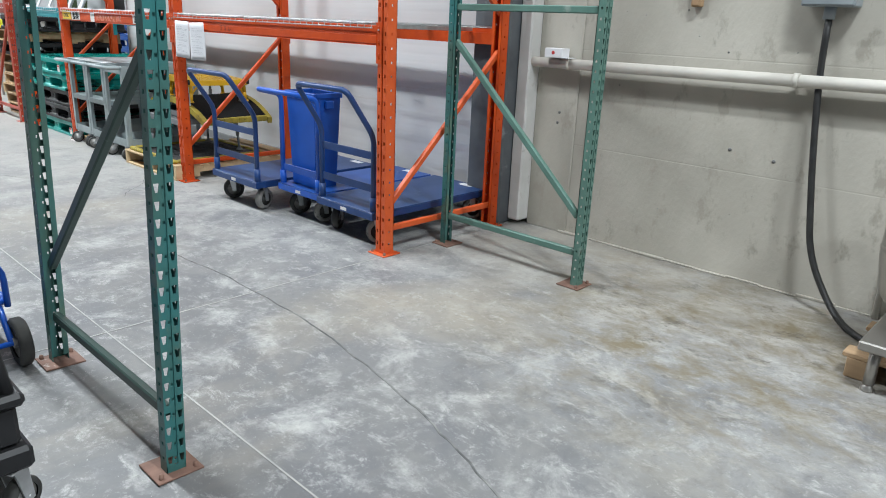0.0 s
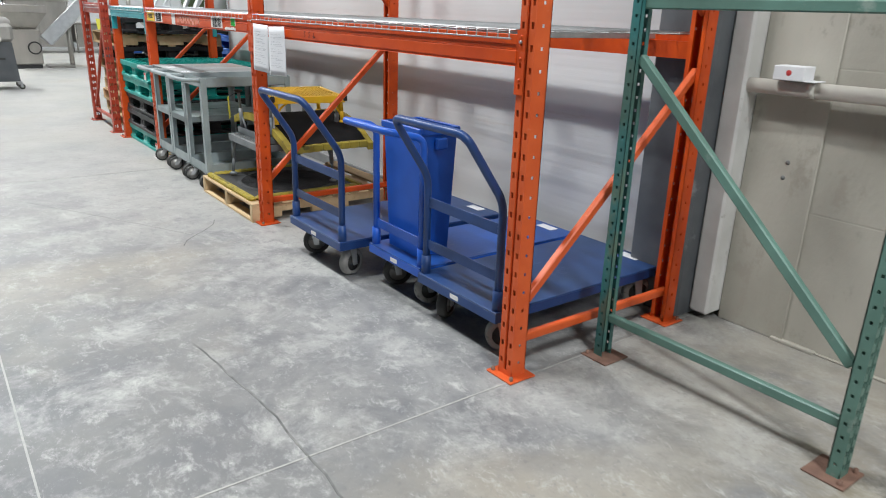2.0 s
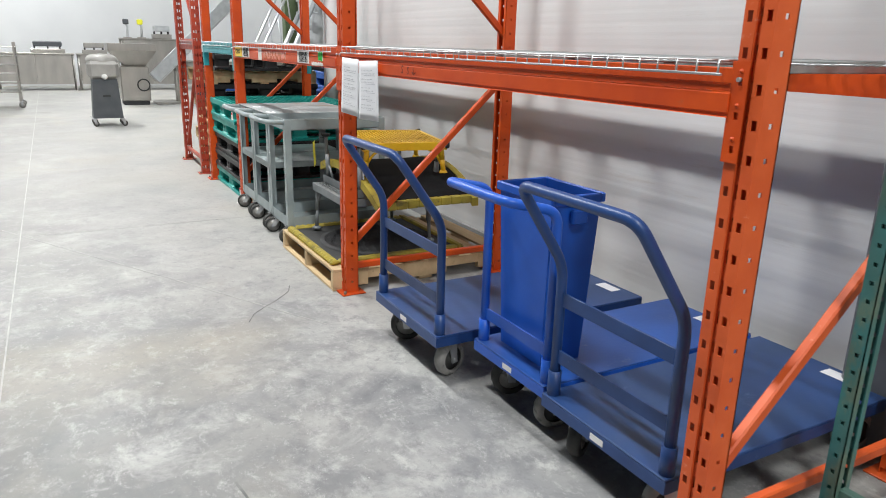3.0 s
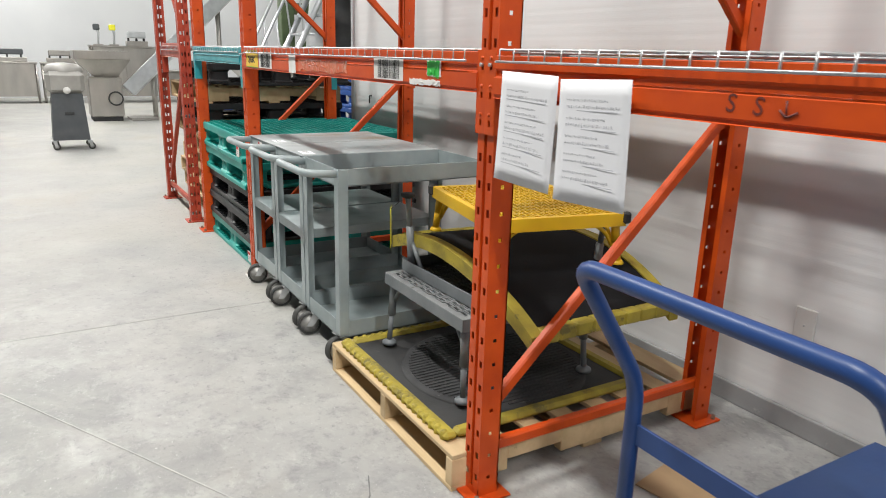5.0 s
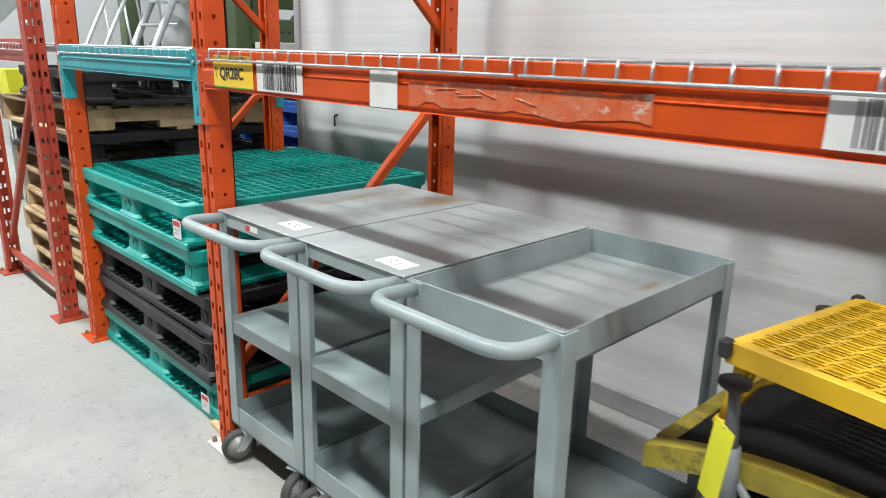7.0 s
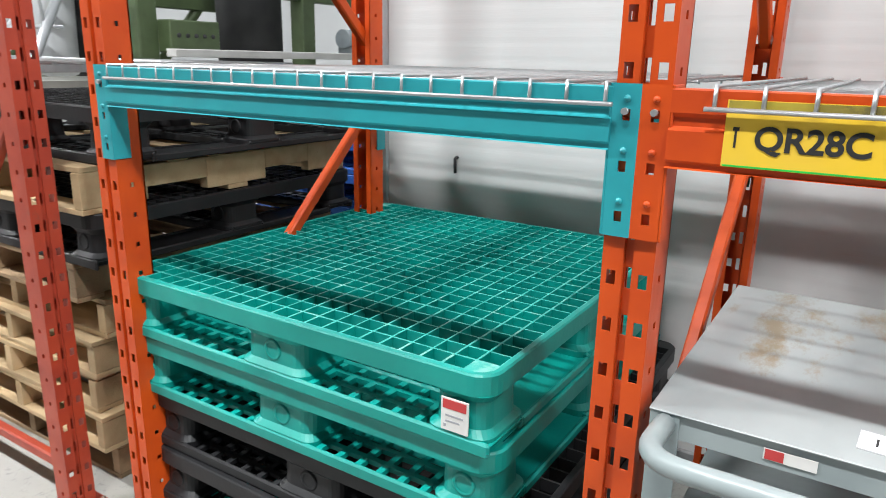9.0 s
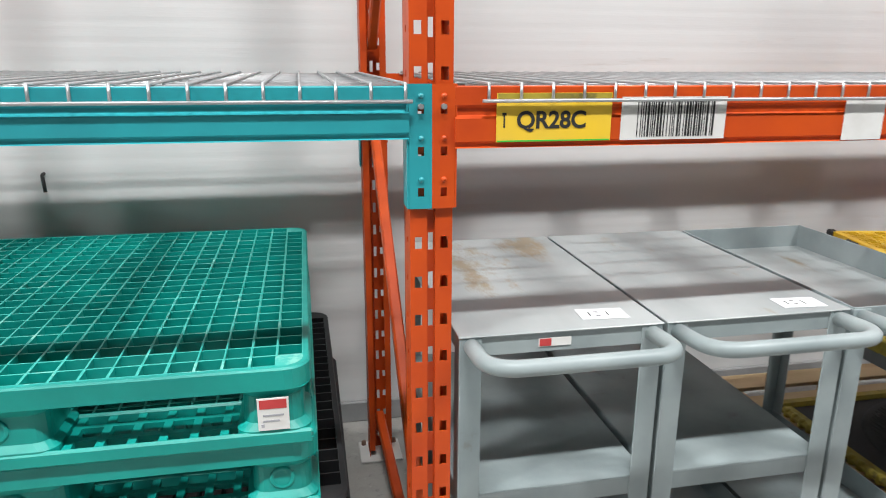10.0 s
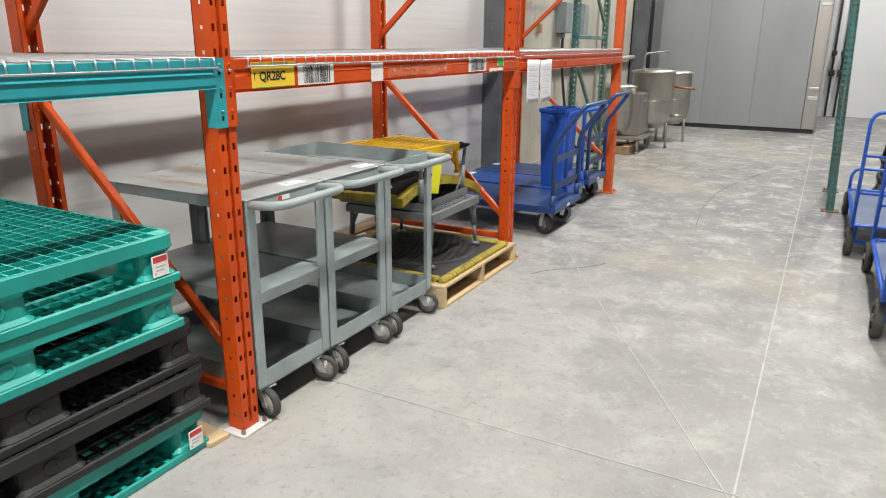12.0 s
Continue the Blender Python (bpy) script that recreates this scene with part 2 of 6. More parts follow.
M_WHEEL = surf("grey_tread", (0.30, 0.29, 0.27), (0.20, 0.195, 0.185), rough=0.7, scale=14, fine=80, stain=(0.10, 0.10, 0.10), stain_at=0.55, stain_scale=16)
M_CARTTYRE = surf("pale_grey_tread", (0.42, 0.41, 0.39), (0.30, 0.29, 0.275), rough=0.42, metal=0.3, scale=14, fine=80, stain=(0.14, 0.14, 0.135), stain_at=0.58, stain_scale=16)
M_TYRE = surf("black_tyre", (0.03, 0.03, 0.03), (0.055, 0.055, 0.05), rough=0.7, scale=14, fine=80, bump=0.2)
M_MAT = surf("black_mat", (0.008, 0.008, 0.009), (0.012, 0.012, 0.013), rough=0.9, spec=0.2, scale=10, fine=140, bump=0.5)
M_MATGREY = surf("dusty_mat", (0.065, 0.065, 0.066), (0.035, 0.035, 0.037), rough=0.8, spec=0.25, scale=5, fine=120, bump=0.4, stain=(0.20, 0.19, 0.18), stain_at=0.62, stain_scale=7)
M_YELLOW = surf("yellow_enamel", (0.80, 0.50, 0.015), (0.72, 0.43, 0.012), rough=0.36, scale=6, fine=60, bump=0.06, stain=(0.60, 0.42, 0.10), stain_at=0.70, stain_scale=10)
M_MATEDGE = surf("dirty_yellow_border", (0.42, 0.33, 0.035), (0.24, 0.19, 0.03), rough=0.65, scale=10, fine=90, bump=0.3, stain=(0.16, 0.13, 0.035), stain_at=0.55, stain_scale=11)
M_WOOD = surf("pallet_wood", (0.58, 0.43, 0.25), (0.48, 0.345, 0.19), rough=0.72, scale=7, fine=70, bump=0.3, streak=(0.35, 2.2, 2.2), stain=(0.33, 0.23, 0.13), stain_at=0.64, stain_scale=9, rnd=0.18)
M_WOODD = surf("aged_pallet_wood", (0.40, 0.275, 0.16), (0.28, 0.19, 0.11), rough=0.78, scale=7, fine=70, bump=0.35, streak=(0.35, 2.2, 2.2), stain=(0.16, 0.11, 0.07), stain_at=0.6, stain_scale=8, rnd=0.28)
M_PTEAL = surf("teal_plastic", (0.009, 0.335, 0.285), (0.007, 0.25, 0.215), rough=0.42, scale=6, fine=70, bump=0.1, stain=(0.07, 0.44, 0.36), stain_at=0.66, stain_scale=9)
M_PBLACK = surf("black_plastic", (0.014, 0.0145, 0.016), (0.022, 0.022, 0.024), rough=0.5, spec=0.35, scale=8, fine=70, bump=0.12, stain=(0.08, 0.08, 0.08), stain_at=0.68, stain_scale=9)
M_PBLUE = surf("blue_pallet_plastic", (0.015, 0.10, 0.42), (0.012, 0.075, 0.33), rough=0.5, scale=8, fine=70)
M_PAPER = surf("paper", (0.74, 0.74, 0.76), (0.69, 0.69, 0.71), rough=0.8, scale=3, fine=40, bump=0.04)
M_INK = surf("ink", (0.44, 0.44, 0.47), rough=0.8, bump=0)
M_PRINT = surf("black_print", (0.02, 0.02, 0.02), rough=0.7, bump=0)
M_LABELY = surf("yellow_label", (0.86, 0.56, 0.03), (0.80, 0.53, 0.05), rough=0.5, scale=12, fine=40, bump=0.03)
M_LABELW = surf("white_label", (0.78, 0.77, 0.75), (0.68, 0.66, 0.63), rough=0.55, scale=14, fine=50, bump=0.05, stain=(0.55, 0.50, 0.42), stain_at=0.62, stain_scale=9)
M_LABELG = surf("green_label", (0.03, 0.52, 0.06), (0.04, 0.45, 0.06), rough=0.5, scale=20, fine=50, bump=0.03)
# clear tape: beam orange, with its glints painted as the pale stain tone
M_TAPE = surf("peeling_tape", (0.60, 0.18, 0.09), (0.61, 0.095, 0.025), rough=0.28, scale=22, fine=60, bump=0.6, stain=(0.70, 0.55, 0.46), stain_at=0.56, stain_scale=18)
M_REDPRINT = surf("red_print", (0.55, 0.05, 0.05), rough=0.6, bump=0)
M_TAG = surf("lime_tag", (0.80, 0.78, 0.03), (0.74, 0.70, 0.03), rough=0.5, scale=8, fine=40, bump=0.05)
M_PIPE = surf("cream_pipe_wrap", (0.66, 0.635, 0.57), (0.58, 0.555, 0.50), rough=0.6, scale=6, fine=60, bump=0.2, stain=(0.45, 0.42, 0.36), stain_at=0.66, stain_scale=6)
M_CABLE = surf("black_cable", (0.018, 0.018, 0.018), (0.03, 0.03, 0.03), rough=0.5, scale=12, fine=60)
M_BOXGREY = surf("grey_box", (0.28, 0.31, 0.33), (0.22, 0.25, 0.27), rough=0.5, scale=6, fine=50)
M_BRASS = surf("red_valve", (0.40, 0.05, 0.04), (0.30, 0.20, 0.10), rough=0.45, metal=0.3, scale=20, fine=50)
M_PANELGREY = surf("grey_cladding", (0.33, 0.345, 0.355), (0.28, 0.292, 0.30), rough=0.42, metal=0.25, scale=1.5, fine=30, bump=0.05, streak=(1, 1, 0.25), stain=(0.30, 0.29, 0.28), stain_at=0.68, stain_scale=2.5)
# dark parts, and the shade painted into one gap by the cold room
M_DARK = surf("dark_parts_and_shade", (0.03, 0.03, 0.032), (0.045, 0.045, 0.045), rough=0.8, scale=5, fine=40)
M_TAUPE = surf("taupe_plastic", (0.34, 0.33, 0.31), (0.26, 0.25, 0.235), rough=0.4, scale=5, fine=60, bump=0.06)
M_CHARCOAL = surf("charcoal_plastic", (0.06, 0.068, 0.075), (0.085, 0.09, 0.10), rough=0.5, scale=6, fine=60)
M_OLIVE = surf("olive_machine_paint", (0.095, 0.135, 0.06), (0.07, 0.10, 0.045), rough=0.45, scale=5, fine=60, stain=(0.20, 0.20, 0.15), stain_at=0.66, stain_scale=6)
M_ALU = surf("aluminium", (0.62, 0.64, 0.66), (0.52, 0.54, 0.56), rough=0.35, metal=0.6, scale=8, fine=60)
M_BELT = surf("white_conveyor", (0.74, 0.75, 0.76), (0.64, 0.66, 0.68), rough=0.4, scale=5, fine=50)
M_CARD = surf("cardboard", (0.40, 0.27, 0.15), (0.33, 0.215, 0.12), rough=0.8, scale=8, fine=60, bump=0.2)
M_CEIL = surf("ceiling_grey", (0.045, 0.047, 0.05), (0.035, 0.037, 0.04), rough=0.8, scale=2, fine=20)

# ---- mesh helpers ----


class Geo:
    """Collects vertices and faces for one mesh."""

    def __init__(self):
        self.v, self.f, self.s = [], [], []

    def add(self, verts, faces, smooth=False):
        n = len(self.v)
        self.v += [tuple(p) for p in verts]
        self.f += [tuple(n + i for i in f) for f in faces]
        self.s += [smooth] * len(faces)
        return self

    def box(self, x0, y0, z0, x1, y1, z1, b=0.0, m=None):
        """A box; b chamfers all its edges; m turns and moves it."""
        lo, hi = (min(x0, x1), min(y0, y1), min(z0, z1)), (max(x0, x1), max(y0, y1), max(z0, z1))
        b = min(b, *(0.45 * (h - l) for l, h in zip(lo, hi)))
        c = [(l + h) / 2 for l, h in zip(lo, hi)]
        if b <= 0:
            vs = [(x, y, z) for z in (lo[2], hi[2]) for y in (lo[1], hi[1]) for x in (lo[0], hi[0])]
            fs = [(0, 2, 3, 1), (4, 5, 7, 6), (0, 1, 5, 4), (2, 6, 7, 3), (0, 4, 6, 2), (1, 3, 7, 5)]
        else:
            vs, at = [], {}
            for sx in (0, 1):
                for sy in (0, 1):
                    for sz in (0, 1):
                        s = (sx, sy, sz)
                        for a in range(3):
                            p = []
                            for k in range(3):
                                e = hi[k] if s[k] else lo[k]
                                p.append(e if k == a else e + (-b if s[k] else b))
                            at[s, a] = len(vs)
                            vs.append(tuple(p))
            fs = []
            for a in range(3):
                o, q = [k for k in range(3) if k != a]
                for e in (0, 1):
                    ring = []
                    for so, sq in ((0, 0), (1, 0), (1, 1), (0, 1)):
                        s = [0, 0, 0]
                        s[a], s[o], s[q] = e, so, sq
                        ring.append(at[tuple(s), a])
                    fs.append(tuple(ring))
                for so in (0, 1):
                    for sq in (0, 1):
                        s0, s1 = [0, 0, 0], [0, 0, 0]
                        s0[a], s1[a] = 0, 1
                        s0[o] = s1[o] = so
                        s0[q] = s1[q] = sq
                        fs.append((at[tuple(s0), o], at[tuple(s1), o], at[tuple(s1), q], at[tuple(s0), q]))
            for s in {k[0] for k in at}:
                fs.append(tuple(at[s, a] for a in range(3)))
            good = []
            for f in sorted(fs):
                p = [Vector(vs[i]) for i in f]
                nrm = (p[1] - p[0]).cross(p[2] - p[0])
                mid = sum(p, Vector()) / len(p) - Vector(c)
                good.append(f if nrm.dot(mid) > 0 else tuple(reversed(f)))
            fs = good
        if m is not None:
            vs = [m @ Vector(p) for p in vs]
        return self.add(vs, fs)

    def tube(self, pts, r, seg=8, caps=True, flat=None):
        """A round bar along a line of points."""
        pts = [Vector(p) for p in pts]
        rings, up = [], None
        for i, p in enumerate(pts):
            d = (pts[min(i + 1, len(pts) - 1)] - pts[max(i - 1, 0)]).normalized()
            if up is None:
                up = d.orthogonal().normalized()
            else:
                up = (up - d * up.dot(d)).normalized()
            side = d.cross(up)
            rings.append([p + (up * math.cos(2 * math.pi * k / seg) + side * math.sin(2 * math.pi * k / seg)) * r for k in range(seg)])
        vs = [q for ring in rings for q in ring]
        fs = []
        for i in range(len(pts) - 1):
            for k in range(seg):
                a, b2 = i * seg + k, i * seg + (k + 1) % seg
                fs.append((a, b2, b2 + seg, a + seg))
        self.add(vs, fs, True)
        if caps:
            n = len(self.v) - len(vs)
            self.f += [tuple(n + k for k in reversed(range(seg))), tuple(n + (len(pts) - 1) * seg + k for k in range(seg))]
            self.s += [False, False]
        return self

    def lathe(self, profile, seg=20, m=None, smooth=True):
        """Turns (radius, z) pairs round the z axis."""
        vs = [(r * math.cos(2 * math.pi * k / seg), r * math.sin(2 * math.pi * k / seg), z) for r, z in profile for k in range(seg)]
        if m is not None:
            vs = [m @ Vector(p) for p in vs]
        fs = []
        for i in range(len(profile) - 1):
            for k in range(seg):
                a, b2 = i * seg + k, i * seg + (k + 1) % seg
                fs.append((a, b2, b2 + seg, a + seg))
        return self.add(vs, fs, smooth)

    def prism(self, prof, o, u, v, w, length):
        """A closed outline (pairs along u, v) carried along w."""
        o, u, v, w = Vector(o), Vector(u), Vector(v), Vector(w)
        n = len(prof)
        vs = [o + u * a + v * b2 for a, b2 in prof] + [o + u * a + v * b2 + w * length for a, b2 in prof]
        fs = [(k, (k + 1) % n, n + (k + 1) % n, n + k) for k in range(n)] + [tuple(reversed(range(n))), tuple(range(n, 2 * n))]
        return self.add(vs, fs)

    def cell(self, o, u, v, w, h, hole, t):
        """A piece of sheet w by h with one hole (four corners) through its thickness t."""
        o, u, v = Vector(o), Vector(u), Vector(v)
        back = -u.cross(v).normalized() * t
        rim = [o, o + u * w, o + u * w + v * h, o + v * h]
        inn = [o + u * a + v * b2 for a, b2 in hole]
        vs = rim + inn + [p + back for p in rim] + [p + back for p in inn]
        fs = []
        for k in range(4):
            j = (k + 1) % 4
            fs += [(k, j, 4 + j, 4 + k), (4 + k, 4 + j, 12 + j, 12 + k), (8 + j, 8 + k, 12 + k, 12 + j)]
        return self.add(vs, fs)

    def mesh(self, name, mat):
        me = bpy.data.meshes.new(name)
        me.from_pydata(self.v, [], self.f)
        me.polygons.foreach_set("use_smooth", self.s)
        me.materials.append(mat)
        me.update()
        return me


def part(name, geo, mat, parent=None, label="", m=None):
    """Links a Geo, or a finished mesh, as one object under a thing."""
    ob = new(name, geo if isinstance(geo, bpy.types.Mesh) else geo.mesh(name, mat))
    ob.parent = parent
    if m is not None:
        ob.matrix_basis = m
    return tagged(ob, label=label)


def thing(name, label, category, m=None, group="", kind=""):
    ob = new(name)
    ob.empty_display_size = 0.1
    ob.matrix_basis = m if m is not None else Matrix()
    return tagged(ob, label, category, group, kind)


def setting(name, geo, mat, label="", category=""):
    return tagged(part(name, geo, mat), label, category or name.split("_")[0], kind="structure")


def bend(pts, rad=0.06, n=5):
    """Rounds the corners of a line of points."""
    pts = [Vector(p) for p in pts]
    out = [pts[0]]
    for a, p, c in zip(pts, pts[1:], pts[2:]):
        r = min(rad, (p - a).length * 0.48, (c - p).length * 0.48)
        s, e = p + (a - p).normalized() * r, p + (c - p).normalized() * r
        for k in range(n + 1):
            t = k / n
            out.append(s * (1 - t) ** 2 + p * 2 * t * (1 - t) + e * t * t)
    return out + [pts[-1]]


def letters(text, size, mat, parent, m, name="lettering", bold=0.0):
    cu = bpy.data.curves.new(name, "FONT")
    cu.offset = bold
    cu.body, cu.size, cu.extrude, cu.align_x, cu.align_y = text, size, 0.0003, "CENTER", "CENTER"
    tmp = new("tmp_text", cu)
    me = bpy.data.meshes.new_from_object(tmp)
    bpy.data.objects.remove(tmp)
    me.materials.clear()
    me.materials.append(mat)
    return part(name, me, mat, parent, m=m)

# ---- the hall ----
WALL_Y = 1.30
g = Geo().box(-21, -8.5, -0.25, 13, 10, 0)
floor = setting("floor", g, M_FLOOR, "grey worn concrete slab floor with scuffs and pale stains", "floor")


def strip(name, pts, width, mat, label):
    """A thin filled joint or line lying on the slab."""
    geo = Geo()
    for (xa, ya), (xb, yb) in zip(pts, pts[1:]):
        d = Vector((xb - xa, yb - ya, 0))
        a = math.atan2(d.y, d.x)
        geo.box(0, -width / 2, 0, d.length + width * 0.3, width / 2, 0.0012, m=pose(xa, ya, 0.0008, 0, 0, math.degrees(a)))
    return setting(name, geo, mat, label, "floor joint")


strip("trim_joint_1", [(2.575, -7.5), (2.575, 1.28)], 0.007, M_JOINT, "pale filled control joint in the concrete floor")
strip("trim_joint_2", [(-20, -1.68), (11, -1.66)], 0.007, M_JOINT, "pale filled control joint in the concrete floor")
strip("trim_joint_3", [(-2.02, -7.5), (-2.02, 1.28)], 0.006, M_JOINT, "pale filled control joint in the concrete floor")
strip("trim_scratch", [(0.42, -0.25), (-0.7, -0.88), (-2.3, -1.80)], 0.006, M_JOINT, "pale straight scratch across the concrete floor")
crack = [(1.55, -0.97), (1.79, -0.94), (2.2, -0.905), (2.6, -0.906), (3.0, -0.925), (3.39, -0.972), (3.62, -1.01), (3.85, -1.058), (4.1, -1.12), (4.33, -1.197), (4.56, -1.275), (4.9, -1.40)]
fine = []
rc = random.Random(5)
for (xa, ya), (xb, yb) in zip(crack, crack[1:]):
    for k in range(4):
        fine.append((xa + (xb - xa) * k / 4 + rc.uniform(-0.006, 0.006), ya + (yb - ya) * k / 4 + rc.uniform(-0.006, 0.006)))
strip("trim_crack", fine, 0.0075, M_CRACK, "dark wandering hairline crack in the concrete floor")
strip("trim_crack_2", [(0.22, -0.60), (0.12, -0.55), (0.03, -0.46), (-0.03, -0.39), (-0.14, -0.29), (-0.24, -0.25)], 0.004, M_CRACK, "dark thin crack in the concrete floor")

# white ribbed panel wall behind the racks
prof, z = [(0.2, 0.0), (0.0, 0.0)], 0.0
while z < 6.95:
    prof += [(0.0, z + 0.030), (0.0004, z + 0.044), (0.0004, z + 0.050), (0.0, z + 0.064)]
    z += 0.064
prof += [(0.0, 7.0), (0.2, 7.0)]
g = Geo().prism(prof, (-3.9, WALL_Y, 0), (0, 1, 0), (0, 0, 1), (1, 0, 0), 6.15)
setting("wall_north", g, M_WHITE, "white ribbed metal panel wall behind the pallet racks", "wall")
M_KICK = surf("kick_plate", (0.33, 0.33, 0.33), (0.27, 0.27, 0.275), rough=0.6, scale=6, fine=60, stain=(0.45, 0.44, 0.42), stain_at=0.62, stain_scale=6)
setting("baseboard", Geo().box(-3.9, WALL_Y - 0.022, 0, 2.2, WALL_Y - 0.002, 0.085, 0.004), M_KICK, "grey kick plate along the foot of the white wall", "baseboard")
setting("trim_corner", Geo().box(-3.96, WALL_Y - 0.01, 0, -3.902, WALL_Y + 0.21, 7, 0.006), M_ALU, "pale metal corner trim at the wall's end", "trim")
ol = tagged(thing("wall_plate", "small white blank plate screwed to the white wall", "wall plate"))
part("plate", Geo().box(0.19, WALL_Y - 0.012, 0.36, 0.27, WALL_Y - 0.001, 0.49, 0.003), M_PLASTER, ol)
part("screw", Geo().lathe([(0, 0.003), (0.004, 0.002), (0.004, 0)], 8, pose(0.23, WALL_Y - 0.012, 0.425, 90, 0, 0)), M_ZINC, ol)

# steel column and plaster return
g = Geo()
g.box(2.24, 1.10, 0, 2.56, 1.365, 7, 0.012)
setting("wall_column", g, M_COLUMN, "dark grey steel column with scuffed paint", "column")
g = Geo().box(2.562, 1.20, 0.03, 2.665, 1.45, 7, 0.012)
setting("wall_return", g, M_PLASTER, "white chipped plaster return beside the steel column", "wall")

# board-marked concrete wall
prof, z = [(0.3, 0.0), (0.0, 0.0)], 0.0
for zz in (0.62, 1.24, 1.86, 2.48, 3.1, 4.34, 5.58):
    prof += [(0.0, zz), (0.0007, zz + 0.004), (0.0007, zz + 0.007), (0.0, zz + 0.011)]
prof += [(0.0, 7.0), (0.3, 7.0)]
g = Geo().prism(prof, (2.667, WALL_Y + 0.02, 0), (0, 1, 0), (0, 0, 1), (1, 0, 0), 5.4)
setting("wall_concrete", g, M_CONC, "bare board-marked concrete wall with stains and tie holes", "wall")
g = Geo().box(2.667, WALL_Y + 0.006, 0, 3.0, WALL_Y + 0.018, 7, 0.004)
setting("wall_pilaster", g, M_CONC, "shallow bare concrete pilaster", "wall")
g = Geo()
rw = random.Random(9)
for k in range(60):
    x, zz, r = rw.uniform(3.05, 7.5), rw.uniform(0.1, 2.6), rw.choice((0.003, 0.003, 0.004, 0.006))
    g.lathe([(0, 0.0015), (r * 0.8, 0.001), (r, -0.002)], 7, pose(x, WALL_Y + 0.0185, zz, 90, 0, 0))
for x, zz in ((2.86, 0.76), (2.87, 0.83), (4.3, 0.72), (4.05, 0.75)):
    g.lathe([(0, 0.002), (0.009, 0.001), (0.011, -0.002)], 10, pose(x, WALL_Y + 0.0045 if x < 3 else WALL_Y + 0.018, zz, 90, 0, 0))
setting("trim_pits", g, M_CRACK, "dark pits and tie holes in the concrete wall", "wall pits")
g = Geo()
for k in range(26):
    x = 2.75 + k * 0.2
    w, h = rw.uniform(0.012, 0.035), rw.uniform(0.006, 0.02)
    g.box(x, WALL_Y + 0.02 - w, 0, x + 0.205, WALL_Y + 0.02, h, 0.003)
setting("trim_grout", g, M_CONC, "rough grout lip along the foot of the concrete wall", "grout")

# far sides of the hall
setting("wall_west", Geo().box(-20.2, -8.5, 0, -19.9, 10, 7), M_FARWALL, "plain white end wall of the hall", "wall")
# never in view; dark grey so that little light bounces back
setting("wall_south", Geo().box(-20, -8.6, 0, 12.6, -8.3, 7), M_SOUTH, "unseen side wall of the hall, dark grey to limit bounced light", "wall")
setting("wall_east", Geo().box(12.3, -8.5, 0, 12.6, 2.2, 7), M_FARWALL, "plain white end wall of the hall", "wall")
setting("wall_back", Geo().box(-20, 9.5, 0, -3.7, 9.8, 7), M_FARWALL, "plain white back wall of the machine hall", "wall")
setting("wall_inner", Geo().box(-3.9, WALL_Y + 0.21, 0, -3.7, 9.6, 7), M_FARWALL, "plain white partition wall", "wall")
# near-black colour stands in for shade in this gap
setting("wall_niche", Geo().box(8.12, 1.9, 0, 12.4, 2.1, 7), M_DARK, "near-black wall painted as the shaded gap beside the cold room", "wall")
# unseen ceiling closes the hall; its dark colour holds the fill light down
g = Geo().box(-21, -8.6, 7.0, 12.7, 10, 7.2)
setting("ceiling", g, M_CEIL, "unseen ceiling above the lamps, dark to limit bounced light", "ceiling")
for k, (lx, ly) in enumerate(LAMPS):
    hb = thing("ceiling_light", "white linear high-bay light hung below the ceiling", "ceiling light", pose(lx, ly, LAMP_Z), "high-bay lights")
    part("housing", Geo().box(-0.66, -0.19, 0.0, 0.66, 0.19, 0.07, 0.01), M_BOXGREY, hb)
    for s in (-0.5, 0.5):
        part("hanger", Geo().tube([(s, 0, 0.07), (s, 0, 0.81)], 0.004, 6), M_ZINC, hb)

# ---- pallet racks ----
POST_W, POST_D, PITCH, POST_H = 0.080, 0.074, 0.0772, 3.4
BEAM_Z0, BEAM_H = 1.250, 0.110


